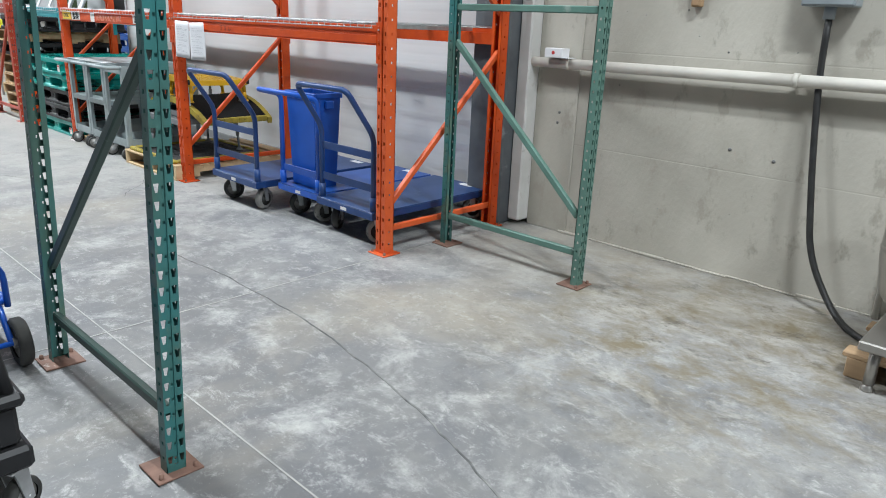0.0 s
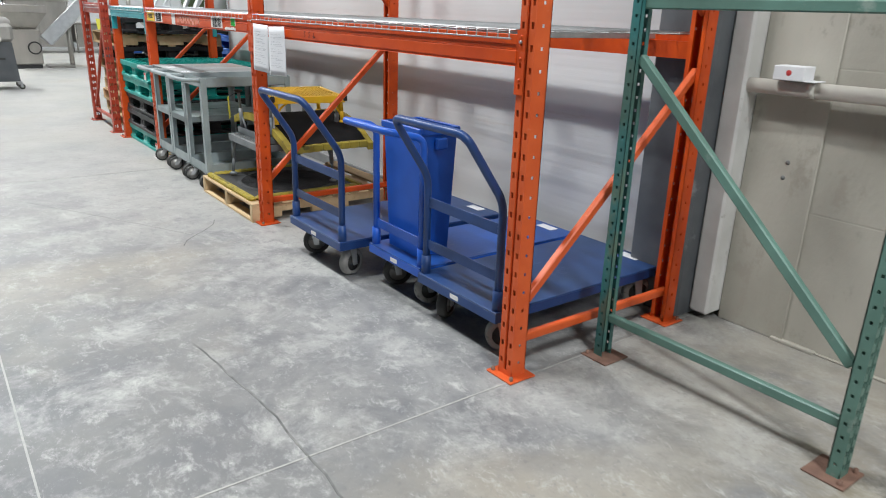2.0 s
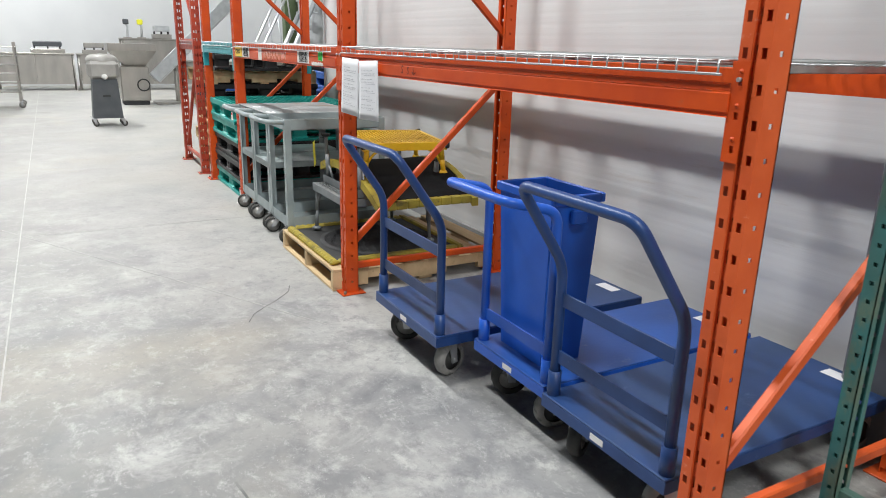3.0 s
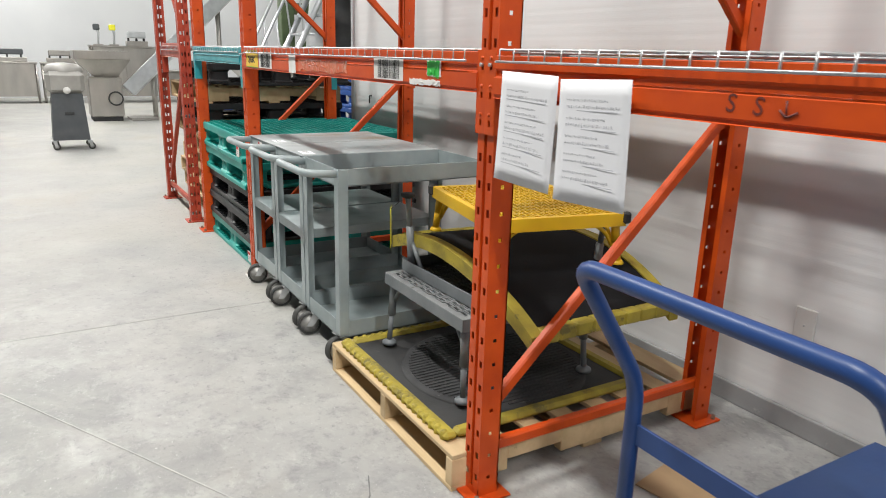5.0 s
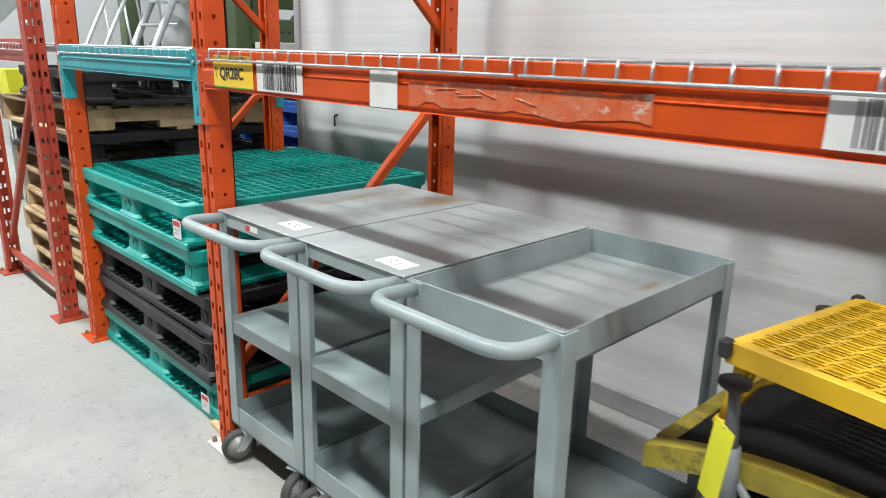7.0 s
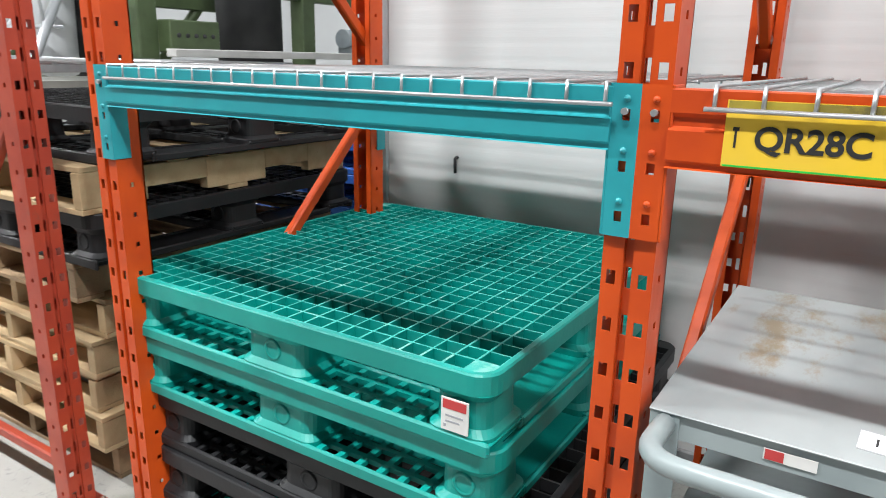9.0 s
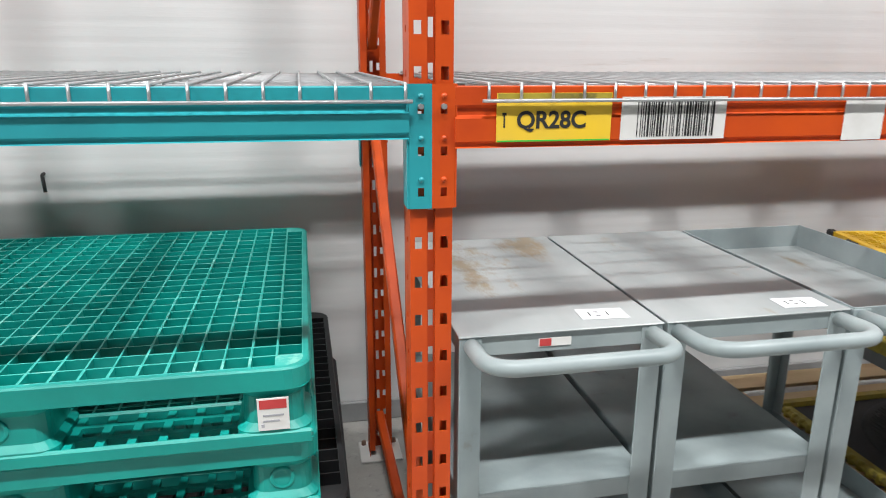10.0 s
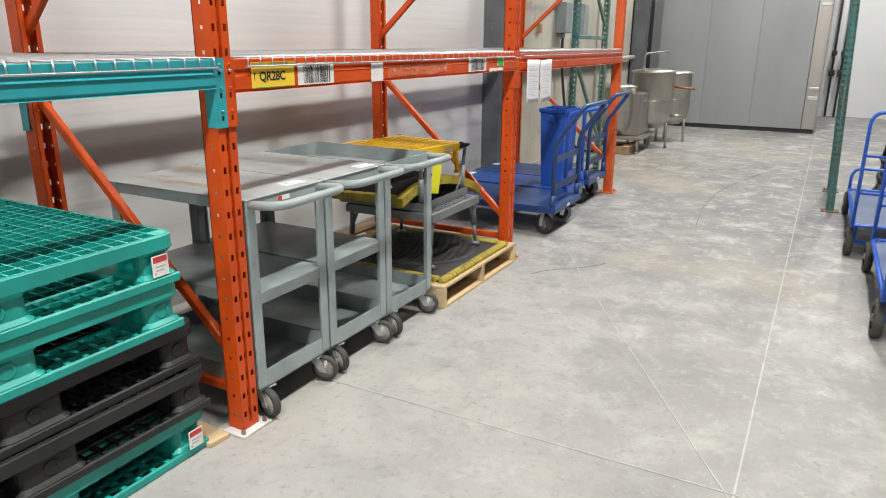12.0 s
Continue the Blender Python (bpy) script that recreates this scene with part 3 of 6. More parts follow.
def upright_post(height, slots="square", w=POST_W, d=POST_D):
    """A perforated cold-rolled rack post, open at the back; its face looks along -y."""
    geo, t = Geo(), 0.0028
    pitch = PITCH if slots == "square" else 0.0508
    n = int((height - 0.03) / pitch)
    z0 = 0.03
    ridge = w * 0.40
    mid = w - 2 * ridge
    geo.box(-w / 2, 0, 0, w / 2, t, z0)
    for k in range(n):
        z = z0 + k * pitch
        for s in (0, 1):
            o = (-w / 2 + s * (ridge + mid), 0, z)
            if slots == "square":
                a, b2, c, e = 0.30 * ridge, 0.74 * ridge, 0.36 * pitch, 0.66 * pitch
                if s == 0:
                    a, b2 = ridge - b2, ridge - a
                hole = [(a, c), (b2, c), (b2, e), (a, e)]
            else:
                a, b2 = 0.16 * ridge, 0.84 * ridge
                hole = [(a + 0.17 * ridge, 0.14 * pitch), (b2 - 0.17 * ridge, 0.14 * pitch), (b2, 0.66 * pitch), (a, 0.66 * pitch)]
            geo.cell(o, (1, 0, 0), (0, 0, 1), ridge, pitch, hole, t)
        # the recessed middle with a narrow slot
        y = 0.009 if slots == "square" else 0.005
        o = (-w / 2 + ridge, y, z)
        hole = [(0.2 * mid, 0.30 * pitch), (0.8 * mid, 0.30 * pitch), (0.8 * mid, (0.74 if slots == "square" else 0.5) * pitch), (0.2 * mid, (0.74 if slots == "square" else 0.5) * pitch)]
        geo.cell(o, (1, 0, 0), (0, 0, 1), mid, pitch, hole, t)
        # flanks with one small hole a pitch
        r = 0.006
        for s in (-1, 1):
            hole = [(d * 0.5 - r, pitch * 0.5 - r), (d * 0.5 + r, pitch * 0.5 - r), (d * 0.5 + r, pitch * 0.5 + r), (d * 0.5 - r, pitch * 0.5 + r)]
            if s > 0:
                geo.cell((w / 2, 0, z), (0, 1, 0), (0, 0, 1), d, pitch, hole, t)
            else:
                geo.cell((-w / 2, d, z), (0, -1, 0), (0, 0, 1), d, pitch, hole, t)
    top = z0 + n * pitch
    for s in (-1, 1):
        e = s * (w / 2 - ridge)
        geo.box(e - 0.001, 0.001, z0, e + 0.001, 0.011, top)
        geo.box(s * w / 2, d - 0.004, z0, s * (w / 2 - 0.020), d, top)
        geo.box(s * w / 2, 0, 0, s * (w / 2 - t), d, z0)
    return welded(geo.mesh("post", M_ORANGE))


def welded(me):
    """Joins the cells of a perforated sheet along their seams."""
    bm = bmesh.new()
    bm.from_mesh(me)
    bmesh.ops.remove_doubles(bm, verts=bm.verts, dist=0.00002)
    bm.to_mesh(me)
    bm.free()
    return me


def retint(me, mat):
    me = me.copy()
    me.materials.clear()
    me.materials.append(mat)
    return me


POST_MESH = upright_post(POST_H)
POST_TEAR = upright_post(3.0, "tear", 0.063, 0.043)
FRAME_D = 1.075
BRACES = [((0.05, 0.285), (1.025, 1.20)), ((1.025, 1.45), (0.05, 2.34)), ((0.05, 2.42), (1.025, 3.30))]
STRUTS = [0.155, 3.36]


def upright_frame(label, m, post_me, mats, plate_mat, braces=BRACES, struts=STRUTS, depth=FRAME_D, group="pallet rack"):
    """Two posts with foot plates, tied by struts and diagonals in the plane x = 0."""
    paint, brace_paint, back_paint = mats
    th = thing("upright_frame", label, "rack upright", m, group)
    part("post", retint(post_me, paint), paint, th)
    part("post", retint(post_me, back_paint), back_paint, th, m=pose(0, depth, 0, 0, 0, 180))
    for y, s in ((0.0, 1), (depth, -1)):
        pl = part("foot_plate", Geo().box(-0.075, y - s * 0.035, 0.0005, 0.075, y + s * 0.105, 0.008, 0.002), plate_mat, th, "painted steel foot plate")
        for bx in (-0.056, 0.056):
            part("anchor_bolt", Geo().lathe([(0, 0.016), (0.008, 0.015), (0.009, 0.0)], 6, pose(bx, y - s * 0.014, 0.008)), M_RUST, pl)
    for (ya, za), (yb, zb) in braces:
        a, long = math.degrees(math.atan2(zb - za, yb - ya)), math.hypot(yb - ya, zb - za)
        part("brace", Geo().box(-0.015, -0.01, -0.019, 0.015, long + 0.01, 0.019, 0.005, pose(0, ya, za, a, 0, 0)), brace_paint, th)
    for z in struts:
        part("strut", Geo().box(-0.015, 0.04, z - 0.019, 0.015, depth - 0.04, z + 0.019, 0.005), brace_paint, th)
    return th


OR = (M_ORANGE, M_ORANGE, M_ORANGE)
U0, U1, U2, U3 = 2.525, -0.004, -2.481, -3.80
upright_frame("pale orange perforated rack upright with worn paint at the rack's end", pose(U0, 0, 0), POST_MESH, (M_ORANGE2, M_ORANGE2, M_ORANGE), M_ORANGE2)
upright_frame("orange perforated rack upright with a diagonal brace", pose(U1, 0, 0), POST_MESH, OR, M_ORANGE)
upright_frame("orange perforated rack upright between orange and teal beams", pose(U2, 0, 0), POST_MESH, OR, M_PLASTER)
upright_frame("orange perforated rack upright at the end of the teal bay", pose(U3, 0, 0), POST_MESH, OR, M_ORANGE)
GBR = [((0.05, 0.40), (1.0, 1.27)), ((1.0, 2.35), (0.05, 1.60))]
# green frames stand across, their depth along x
gf = upright_frame("sea-green perforated rack upright bolted to rusty foot plates", pose(2.60, 0.49, 0, 0, 0, -90), POST_TEAR, (M_GREEN, M_GREEN2, M_GREEN2), M_RUST,
                   [((1.0, 0.40), (0.05, 1.27)), ((1.0, 1.60), (0.05, 2.4))], [0.19, 1.47, 2.9], 1.06, "green rack")
gf = upright_frame("dark teal-green perforated rack upright with chipped paint and rusty foot plates", pose(2.69, -1.908, 0, -2.2, 0, 0) @ pose(0, 0, 0, 0, 0, -90), POST_TEAR, (M_GREEN, M_GREEND, M_GREEN), M_RUST,
                   [((0.05, 0.42), (1.0, 1.30)), ((1.0, 1.7), (0.05, 2.5))], [0.20, 1.47, 2.9], 1.045, "green rack")
upright_frame("dull red perforated rack upright standing across the rack", pose(-5.22, 0.0, 0, 0, 0, -90), POST_MESH, (M_RED, M_RED, M_RED), M_RED,
              [((0.08, 0.20), (1.02, 1.25)), ((1.02, 1.5), (0.05, 2.4))], [0.14, 2.9], 1.10, "red rack")


def beam_profile(h=BEAM_H):
    a, c = h * 0.70, h * 0.48
    return [(0, 0), (0.045, 0), (0.045, h - 0.035), (0.022, h - 0.035), (0.022, h), (0.006, h), (0.004, h - 0.002), (0.004, a), (0.009, a - 0.006), (0.009, c + 0.006), (0, c), (0, 0.012), (0.004, 0.008), (0.004, 0.002)]


def connector(sign, paint, parent):
    """The end plate of a beam: a folded plate with three hook slots on the post's face."""
    geo = Geo()
    z0, z1, w = 1.140, 1.364, 0.042
    n = 3
    h = (z1 - z0) / n
    for k in range(n):
        hole = [(w * 0.38, h * 0.30), (w * 0.66, h * 0.30), (w * 0.66, h * 0.52), (w * 0.38, h * 0.52)]
        geo.cell((-w / 2, -0.0075, z0 + k * h), (1, 0, 0), (0, 0, 1), w, h, hole, 0.004)
        geo.lathe([(0, 0.004), (0.0045, 0.003), (0.0055, 0)], 8, pose(0.001, -0.0075, z0 + (k + 0.72) * h, 90, 0, 0))
    geo.box(sign * w / 2, -0.0075, z0, sign * (w / 2 + 0.004), 0.04, z1, 0.001)
    return geo


def safety_pin(parent, x):
    part("safety_pin", Geo().tube([(x, -0.0155, 1.3250), (x, -0.0075, 1.3250)], 0.0052, 8), M_ZINC, parent)


def rack_beam(xa, xb, paint, label, front=True, z=BEAM_Z0, group="pallet rack"):
    """A step beam from post to post, with its end connectors."""
    y0 = -0.012 if front else FRAME_D + 0.012
    th = thing("rack_beam", label, "rack beam", pose((xa + xb) / 2, 0, 0) if front else pose((xa + xb) / 2, FRAME_D, 0, 0, 0, 180), group)
    half = (xb - xa) / 2
    z, h = (z + 0.018, BEAM_H - 0.018) if paint is M_TEAL else (z, BEAM_H)
    part("beam", Geo().prism(beam_profile(h), (-half + 0.042, -0.012, z), (0, 1, 0), (0, 0, 1), (1, 0, 0), 2 * half - 0.084), paint, th)
    part("connector", connector(1, paint, th), paint, th, m=pose(-half + 0.021, 0, 0))
    part("connector", connector(-1, paint, th), paint, th, m=pose(half - 0.021, 0, 0))
    safety_pin(th, -half + 0.021)
    safety_pin(th, half - 0.021)
    return th


for xa, xb, paint, word in ((U1, U0, M_ORANGE, "orange"), (U2, U1, M_ORANGE, "orange"), (U3, U2, M_TEAL, "teal")):
    rack_beam(xa, xb, paint, f"{word} steel step beam hooked between rack uprights", z=1.240 if xa == U1 else BEAM_Z0)
    back = rack_beam(xa, xb, paint, f"{word} steel step beam at the back of the rack", False)
    if paint is M_TEAL:
        back.matrix_basis = pose(0, 0, -0.0772) @ back.matrix_basis
rb = rack_beam(-5.16, -4.16, M_RED, "dull red steel beam between the red posts", z=1.278, group="red rack")


def wire_deck(xa, xb, label):
    """A welded wire shelf that folds down over the front beam."""
    long_w, cross_w, r = [], [], 0.0033
    z = BEAM_Z0 + BEAM_H + r
    n = round((xb - xa) / 0.0605)
    step = (xb - xa) / n
    for k in range(n + 1):
        x = xa + k * step
        long_w.append(x)
    for k in range(12):
        y = 0.03 + k * 0.094
        cross_w.append(y)
    th = thing("wire_deck", label, "wire shelf", None, "wire decks")
    wire = Geo().tube([(0, 1.09, z - 0.025), (0, 1.09, z + 0.001), (0, -0.018, z + 0.001), (0, -0.018, z - 0.030)], r, 5).mesh("wire", M_ZINC)
    for x in long_w:
        part("wire", wire, M_ZINC, th, m=pose(x, 0, 0))
    wire = Geo().tube([(xa - 0.01, 0, z - 2 * r + 0.001), (xb + 0.01, 0, z - 2 * r + 0.001)], r, 5).mesh("cross_wire", M_ZINC)
    for y in cross_w:
        part("cross_wire", wire, M_ZINC, th, m=pose(0, y, 0))
    part("front_wire", Geo().tube([(xa - 0.012, -0.0215, z - 0.029), (xb + 0.012, -0.0215, z - 0.029)], 0.0036, 6), M_ZINC, th)
    for k in range(3):
        x = xa + (xb - xa) * (k + 0.5) / 3
        part("support_channel", Geo().box(x - 0.02, 0.03, z - 0.034, x + 0.02, 1.045, z - 0.008, 0.002), M_ZINC, th)
    return th


for xa, xb in ((0.07, 1.235), (1.275, 2.45), (-2.38, -1.235), (-1.20, -0.10), (-3.73, -2.53)):
    wire_deck(xa, xb, "galvanised welded wire deck lying on the rack beams")
wire_deck(-5.10, -4.22, "galvanised welded wire deck lying on the red beam")


def flat(name, label, category, x0, x1, z0, z1, mat, y=-0.0135, tilt=0.0, th=0.0012):
    """A label stuck on the face of the beam."""
    ob = thing(name, label, category, pose((x0 + x1) / 2, y, (z0 + z1) / 2, 0, tilt, 0))
    part("sheet", Geo().box(-(x1 - x0) / 2, 0, -(z1 - z0) / 2, (x1 - x0) / 2, th, (z1 - z0) / 2), mat, ob)
    return ob


def ragged(name, label, category, x0, x1, z0, z1, mat, seed, y=-0.0135):
    """A torn strip with frayed ends and uneven long edges."""
    r, n = random.Random(seed), 22
    ob = thing(name, label, category, pose((x0 + x1) / 2, y, (z0 + z1) / 2))
    w, h = x1 - x0, z1 - z0
    low = [((k / n - 0.5) * w, -h / 2 * r.uniform(0.55, 1.0)) for k in range(n + 1)]
    high = [((k / n - 0.5) * w + r.uniform(-0.004, 0.004), h / 2 * r.uniform(0.6, 1.0)) for k in range(n + 1)]
    vs = [(x, q, z) for q in (0.0, 0.0012) for row in (low, high) for x, z in row]
    m, fs = n + 1, []
    for k in range(n):
        fs += [(k, k + 1, m + k + 1, m + k), (2 * m + k + 1, 2 * m + k, 3 * m + k, 3 * m + k + 1), (k + 1, k, 2 * m + k, 2 * m + k + 1), (m + k, m + k + 1, 3 * m + k + 1, 3 * m + k)]
    fs += [(0, m, 3 * m, 2 * m), (n, 2 * m + n, 3 * m + n, m + n)]
    sheet = part("sheet", Geo().add(vs, fs), mat, ob)
    for k in range(5):
        x = r.uniform(-0.42, 0.42) * w
        part("crease", Geo().tube([(x, -0.0006, r.uniform(-0.3, 0.3) * h), (x + r.uniform(0.03, 0.12) * w, -0.0006, r.uniform(-0.3, 0.3) * h)], 0.0012, 5), mat, ob)
    return ob


lab = flat("location_label", "yellow rack location label lettered QR28C", "label", -2.364, -2.142, 1.260, 1.348, M_LABELY, -0.0142)
letters("QR28C", 0.043, M_PRINT, lab, pose(-0.006, -0.0006, -0.006, 90, 0, 0), bold=0.0011)
part("top_strip", Geo().box(-0.109, -0.0005, 0.030, 0.109, 0, 0.043), M_MATEDGE, lab, "brown printed strip")
part("foot_line", Geo().box(-0.109, -0.0005, -0.0435, 0.109, 0, -0.041), M_LABELG, lab, "thin green printed line")
part("arrow", Geo().box(-0.098, -0.0006, -0.018, -0.095, 0, 0.004).box(-0.1005, -0.0006, 0.004, -0.0925, 0, 0.009), M_PRINT, lab)


def barcode(x0, x1, z0, z1, seed, label):
    ob = flat("barcode_label", label, "label", x0, x1, z0, z1, M_LABELW, -0.0140)
    r, x, w, geo = random.Random(seed), 0.15, x1 - x0, Geo()
    while x < 0.88:
        d = r.choice((0.008, 0.012, 0.02))
        geo.box((x - 0.5) * w, -0.0005, -(z1 - z0) * 0.43, (x + d - 0.5) * w, 0, (z1 - z0) * 0.42)
        x += d + r.choice((0.008, 0.012, 0.022))
    tagged(part("bar_print", geo, M_PRINT, ob), kind="stuff")
    return ob


barcode(-2.122, -1.905, 1.260, 1.340, 1, "white barcode label stuck on the orange beam")
flat("sticker", "plain white peeling sticker on the orange beam", "sticker", -1.640, -1.548, 1.252, 1.334, M_LABELW)
ragged("torn_tape", "crumpled remains of clear tape on the orange beam", "tape", -1.51, -0.95, 1.262, 1.318, M_TAPE, 2)
ragged("torn_tape", "beige strip of torn tape on the orange beam", "tape", -0.435, -0.240, 1.254, 1.276, M_LABELW, 5)
barcode(-0.705, -0.482, 1.262, 1.334, 4, "white scuffed barcode label stuck on the orange beam")
flat("sticker", "white backing of a green sticker on the orange beam", "sticker", -0.322, -0.238, 1.284, 1.338, M_LABELW, -0.0138)
ragged("sticker", "bright green torn sticker on the orange beam", "sticker", -0.318, -0.248, 1.278, 1.336, M_LABELG, 7, -0.0147)
sg = thing("marker_note", "black handwritten marker letters on the orange beam", "marking", pose(0.78, -0.0127, 1.277))
M_MARKER = surf("brown_marker", (0.14, 0.022, 0.014), rough=0.6, bump=0)
letters("S", 0.046, M_MARKER, sg, pose(0, 0, 0, 90, 8, 0))
letters("S", 0.046, M_MARKER, sg, pose(0.055, 0, -0.002, 90, 10, 0))
part("smudge", Geo().tube(bend([(0.095, 0, -0.004), (0.108, 0, -0.016), (0.128, 0, -0.006)], 0.008), 0.0022, 6).tube([(0.108, 0, -0.016), (0.106, 0, 0.012)], 0.0018, 6), M_MARKER, sg, "smeared marker stroke")


def paper_sheet(x, z, seed, tilt, label):
    """A hanging sheet with ruled, handwritten lines, one corner lifting."""
    w, h, n = 0.222, 0.275, 8
    r = random.Random(seed)
    geo = Geo()
    bow = lambda u, v: -0.004 - 0.004 * math.sin(u * 2.4 + seed) * v - 0.004 * v * v
    vs = [((i / n - 0.5) * w, bow(i / n, j / n), -j / n * h) for j in range(n + 1) for i in range(n + 1)]
    fs = [(j * (n + 1) + i, (j + 1) * (n + 1) + i, (j + 1) * (n + 1) + i + 1, j * (n + 1) + i + 1) for j in range(n) for i in range(n)]
    geo.add(vs, fs, True)
    th = thing("paper_sheet", label, "paper", pose(x, -0.026, z, 0, tilt, 0), "notices")
    sh = part("sheet", geo, M_PAPER, th)
    sol = sh.modifiers.new("thickness", "SOLIDIFY")
    sol.thickness, sol.offset = 0.0007, 1
    ink = Geo()
    v = 0.16
    for row in range(5):
        for line, (hh, long) in enumerate(((0.010, r.uniform(0.35, 0.6)), (0.013, r.uniform(0.5, 0.75)))):
            u = 0.12
            while u < 0.12 + long:
                d = r.uniform(0.01, 0.03)
                a = bow(u, v) - 0.0006
                q = r.uniform(0.4, 1.0) * hh
                for k in range(max(int(d / 0.008), 1)):
                    x, e = (u - 0.5) * w + k * 0.0024, r.uniform(-0.0012, 0.0012)
                    ink.box(x, a - 0.0004, -v * h - q / 3 + e, x + 0.0010, a, -v * h + q / 5 + e)
                    ink.box(x, a - 0.0004, -v * h - q / 3 + e, x + 0.0022, a, -v * h - q / 3 + e + 0.0009)
                u += d + r.uniform(0.008, 0.018)
            v += 0.052
        a = bow(0.5, v) - 0.0008
        ink.box(-0.38 * w, a - 0.0004, -(v - 0.018) * h - 0.0008, 0.34 * w, a, -(v - 0.018) * h + 0.0008)
        v += 0.042
    tagged(part("writing", ink, M_INK, th, "rows of dark handwriting"), kind="stuff")
    return th


paper_sheet(0.215, 1.310, 1, 1.5, "white paper notice with handwritten rows taped to the beam")
paper_sheet(0.445, 1.305, 2, -2.0, "second white paper notice with handwritten rows taped to the beam")

# ---- things in the racks ----


def caster(h, wheel_r, tyre, hub, parent, m, width=0.038, trail=0.022, rim=0.66):
    """A swivel caster: top plate, fork, wheel with hub."""
    ca = part("caster", Geo().box(-0.045, -0.04, h - 0.006, 0.045, 0.04, h, 0.001)
              .prism([(-0.02, h - 0.006), (0.028, h - 0.006), (trail + 0.016, wheel_r * 0.8), (trail - 0.014, wheel_r * 0.8)], (-width * 0.75, 0, 0), (0, 1, 0), (0, 0, 1), (1, 0, 0), width * 0.15)
              .prism([(-0.02, h - 0.006), (0.028, h - 0.006), (trail + 0.016, wheel_r * 0.8), (trail - 0.014, wheel_r * 0.8)], (width * 0.6, 0, 0), (0, 1, 0), (0, 0, 1), (1, 0, 0), width * 0.15)
              .tube([(-width * 0.8, trail, wheel_r), (width * 0.8, trail, wheel_r)], 0.008, 8), M_ZINC, parent, "zinc swivel fork", m)
    turn = pose(0, trail, wheel_r, 0, 90, 0)
    hw = width / 2
    part("tyre", Geo().lathe([(wheel_r * rim, -hw), (wheel_r * 0.93, -hw), (wheel_r, -hw * 0.6), (wheel_r, hw * 0.6), (wheel_r * 0.93, hw), (wheel_r * rim, hw)], 24, turn), tyre, ca)
    part("hub", Geo().lathe([(0, -hw * 1.05), (wheel_r * 0.22, -hw * 1.05), (wheel_r * 0.26, -hw * 0.6), (wheel_r * rim, -hw * 0.7), (wheel_r * rim, hw * 0.7), (wheel_r * 0.26, hw * 0.6), (wheel_r * 0.22, hw * 1.05), (0, hw * 1.05)], 20, turn), hub, ca)
    return ca


def service_cart(label, m, lipped=False):
    """A welded three-shelf steel cart, 0.46 by 0.76, with a bow handle."""
    w, d, top = 0.437, 0.74, 0.877
    th = thing("service_cart", label, "cart", m, "grey service carts")
    for sx in (0, 1):
        for sy in (0, 1):
            x0, y0 = (0 if sx == 0 else w), (0 if sy == 0 else d)
            dx, dy = (1 if sx == 0 else -1), (1 if sy == 0 else -1)
            geo = Geo().box(x0, y0, 0.135, x0 + dx * 0.046, y0 + dy * 0.004, top - 0.004, 0.001).box(x0, y0 + dy * 0.004, 0.135, x0 + dx * 0.004, y0 + dy * 0.046, top - 0.004, 0.001)
            part("leg", geo, M_GREYPAINT, th)
    for z, lip in ((top, lipped), (0.195, True)) if lipped else ((top, False), (0.515, False), (0.20, True)):
        geo, lips = Geo(), []
        e = 0.0035
        if lip:
            geo.box(e, e, z - 0.075, w - e, d - e, z - 0.071)
            for a in ((e, e, w - e, e + 0.003), (e, d - e - 0.003, w - e, d - e), (e, e, e + 0.003, d - e), (w - e - 0.003, e, w - e, d - e)):
                lips.append(Geo().box(a[0], a[1], z - 0.075, a[2], a[3], z, 0.001))
        else:
            geo.box(-0.002 if z == top else e, -0.002 if z == top else e, z - 0.004, w + 0.002 if z == top else w - e, d + 0.002 if z == top else d - e, z, 0.0015)
            for a in ((e, e, w - e, e + 0.003), (e, d - e - 0.003, w - e, d - e), (e, e, e + 0.003, d - e), (w - e - 0.003, e, w - e, d - e)):
                lips.append(Geo().box(a[0], a[1], z - 0.045, a[2], a[3], z - 0.004))
        sh = part("shelf", geo, M_GREYTOP if z == top else M_GREYPAINT, th, "worn grey steel shelf")
        for lg in lips:
            part("lip", lg, M_GREYPAINT, sh)
    zh = top - 0.022
    part("handle", Geo().tube(bend([(0.024, 0.012, zh), (0.024, -0.135, zh + 0.01), (w - 0.024, -0.135, zh + 0.01), (w - 0.024, 0.012, zh)], 0.085, 7), 0.0165, 12), M_GREYPAINT, th, "bent tubular handle")
    for sx, sy, turn in ((0, 0, 168), (1, 0, 196), (0, 1, 8), (1, 1, -25)):
        caster(0.122, 0.058, M_TYRE, M_CARTTYRE, th, pose(0.055 + sx * (w - 0.11), 0.045 + sy * (d - 0.12), 0.0, 0, 0, turn), 0.031, 0.048, 0.80)
    return th


def cart_tag(cart, x, y, z, label):
    th = thing("asset_tag", label, "tag", cart.matrix_basis @ pose(x, y, z, 0, 0, -4))
    part("sheet", Geo().box(-0.052, -0.03, 0.0005, 0.052, 0.03, 0.0016), M_PAPER, th)
    part("digits", Geo().box(-0.03, -0.012, 0.0016, -0.027, 0.012, 0.0021).box(-0.016, -0.012, 0.0016, -0.006, -0.008, 0.0021).box(-0.016, 0.008, 0.0016, -0.006, 0.012, 0.0021).box(0.01, -0.012, 0.0016, 0.013, 0.012, 0.0021), M_PRINT, th)
    return th


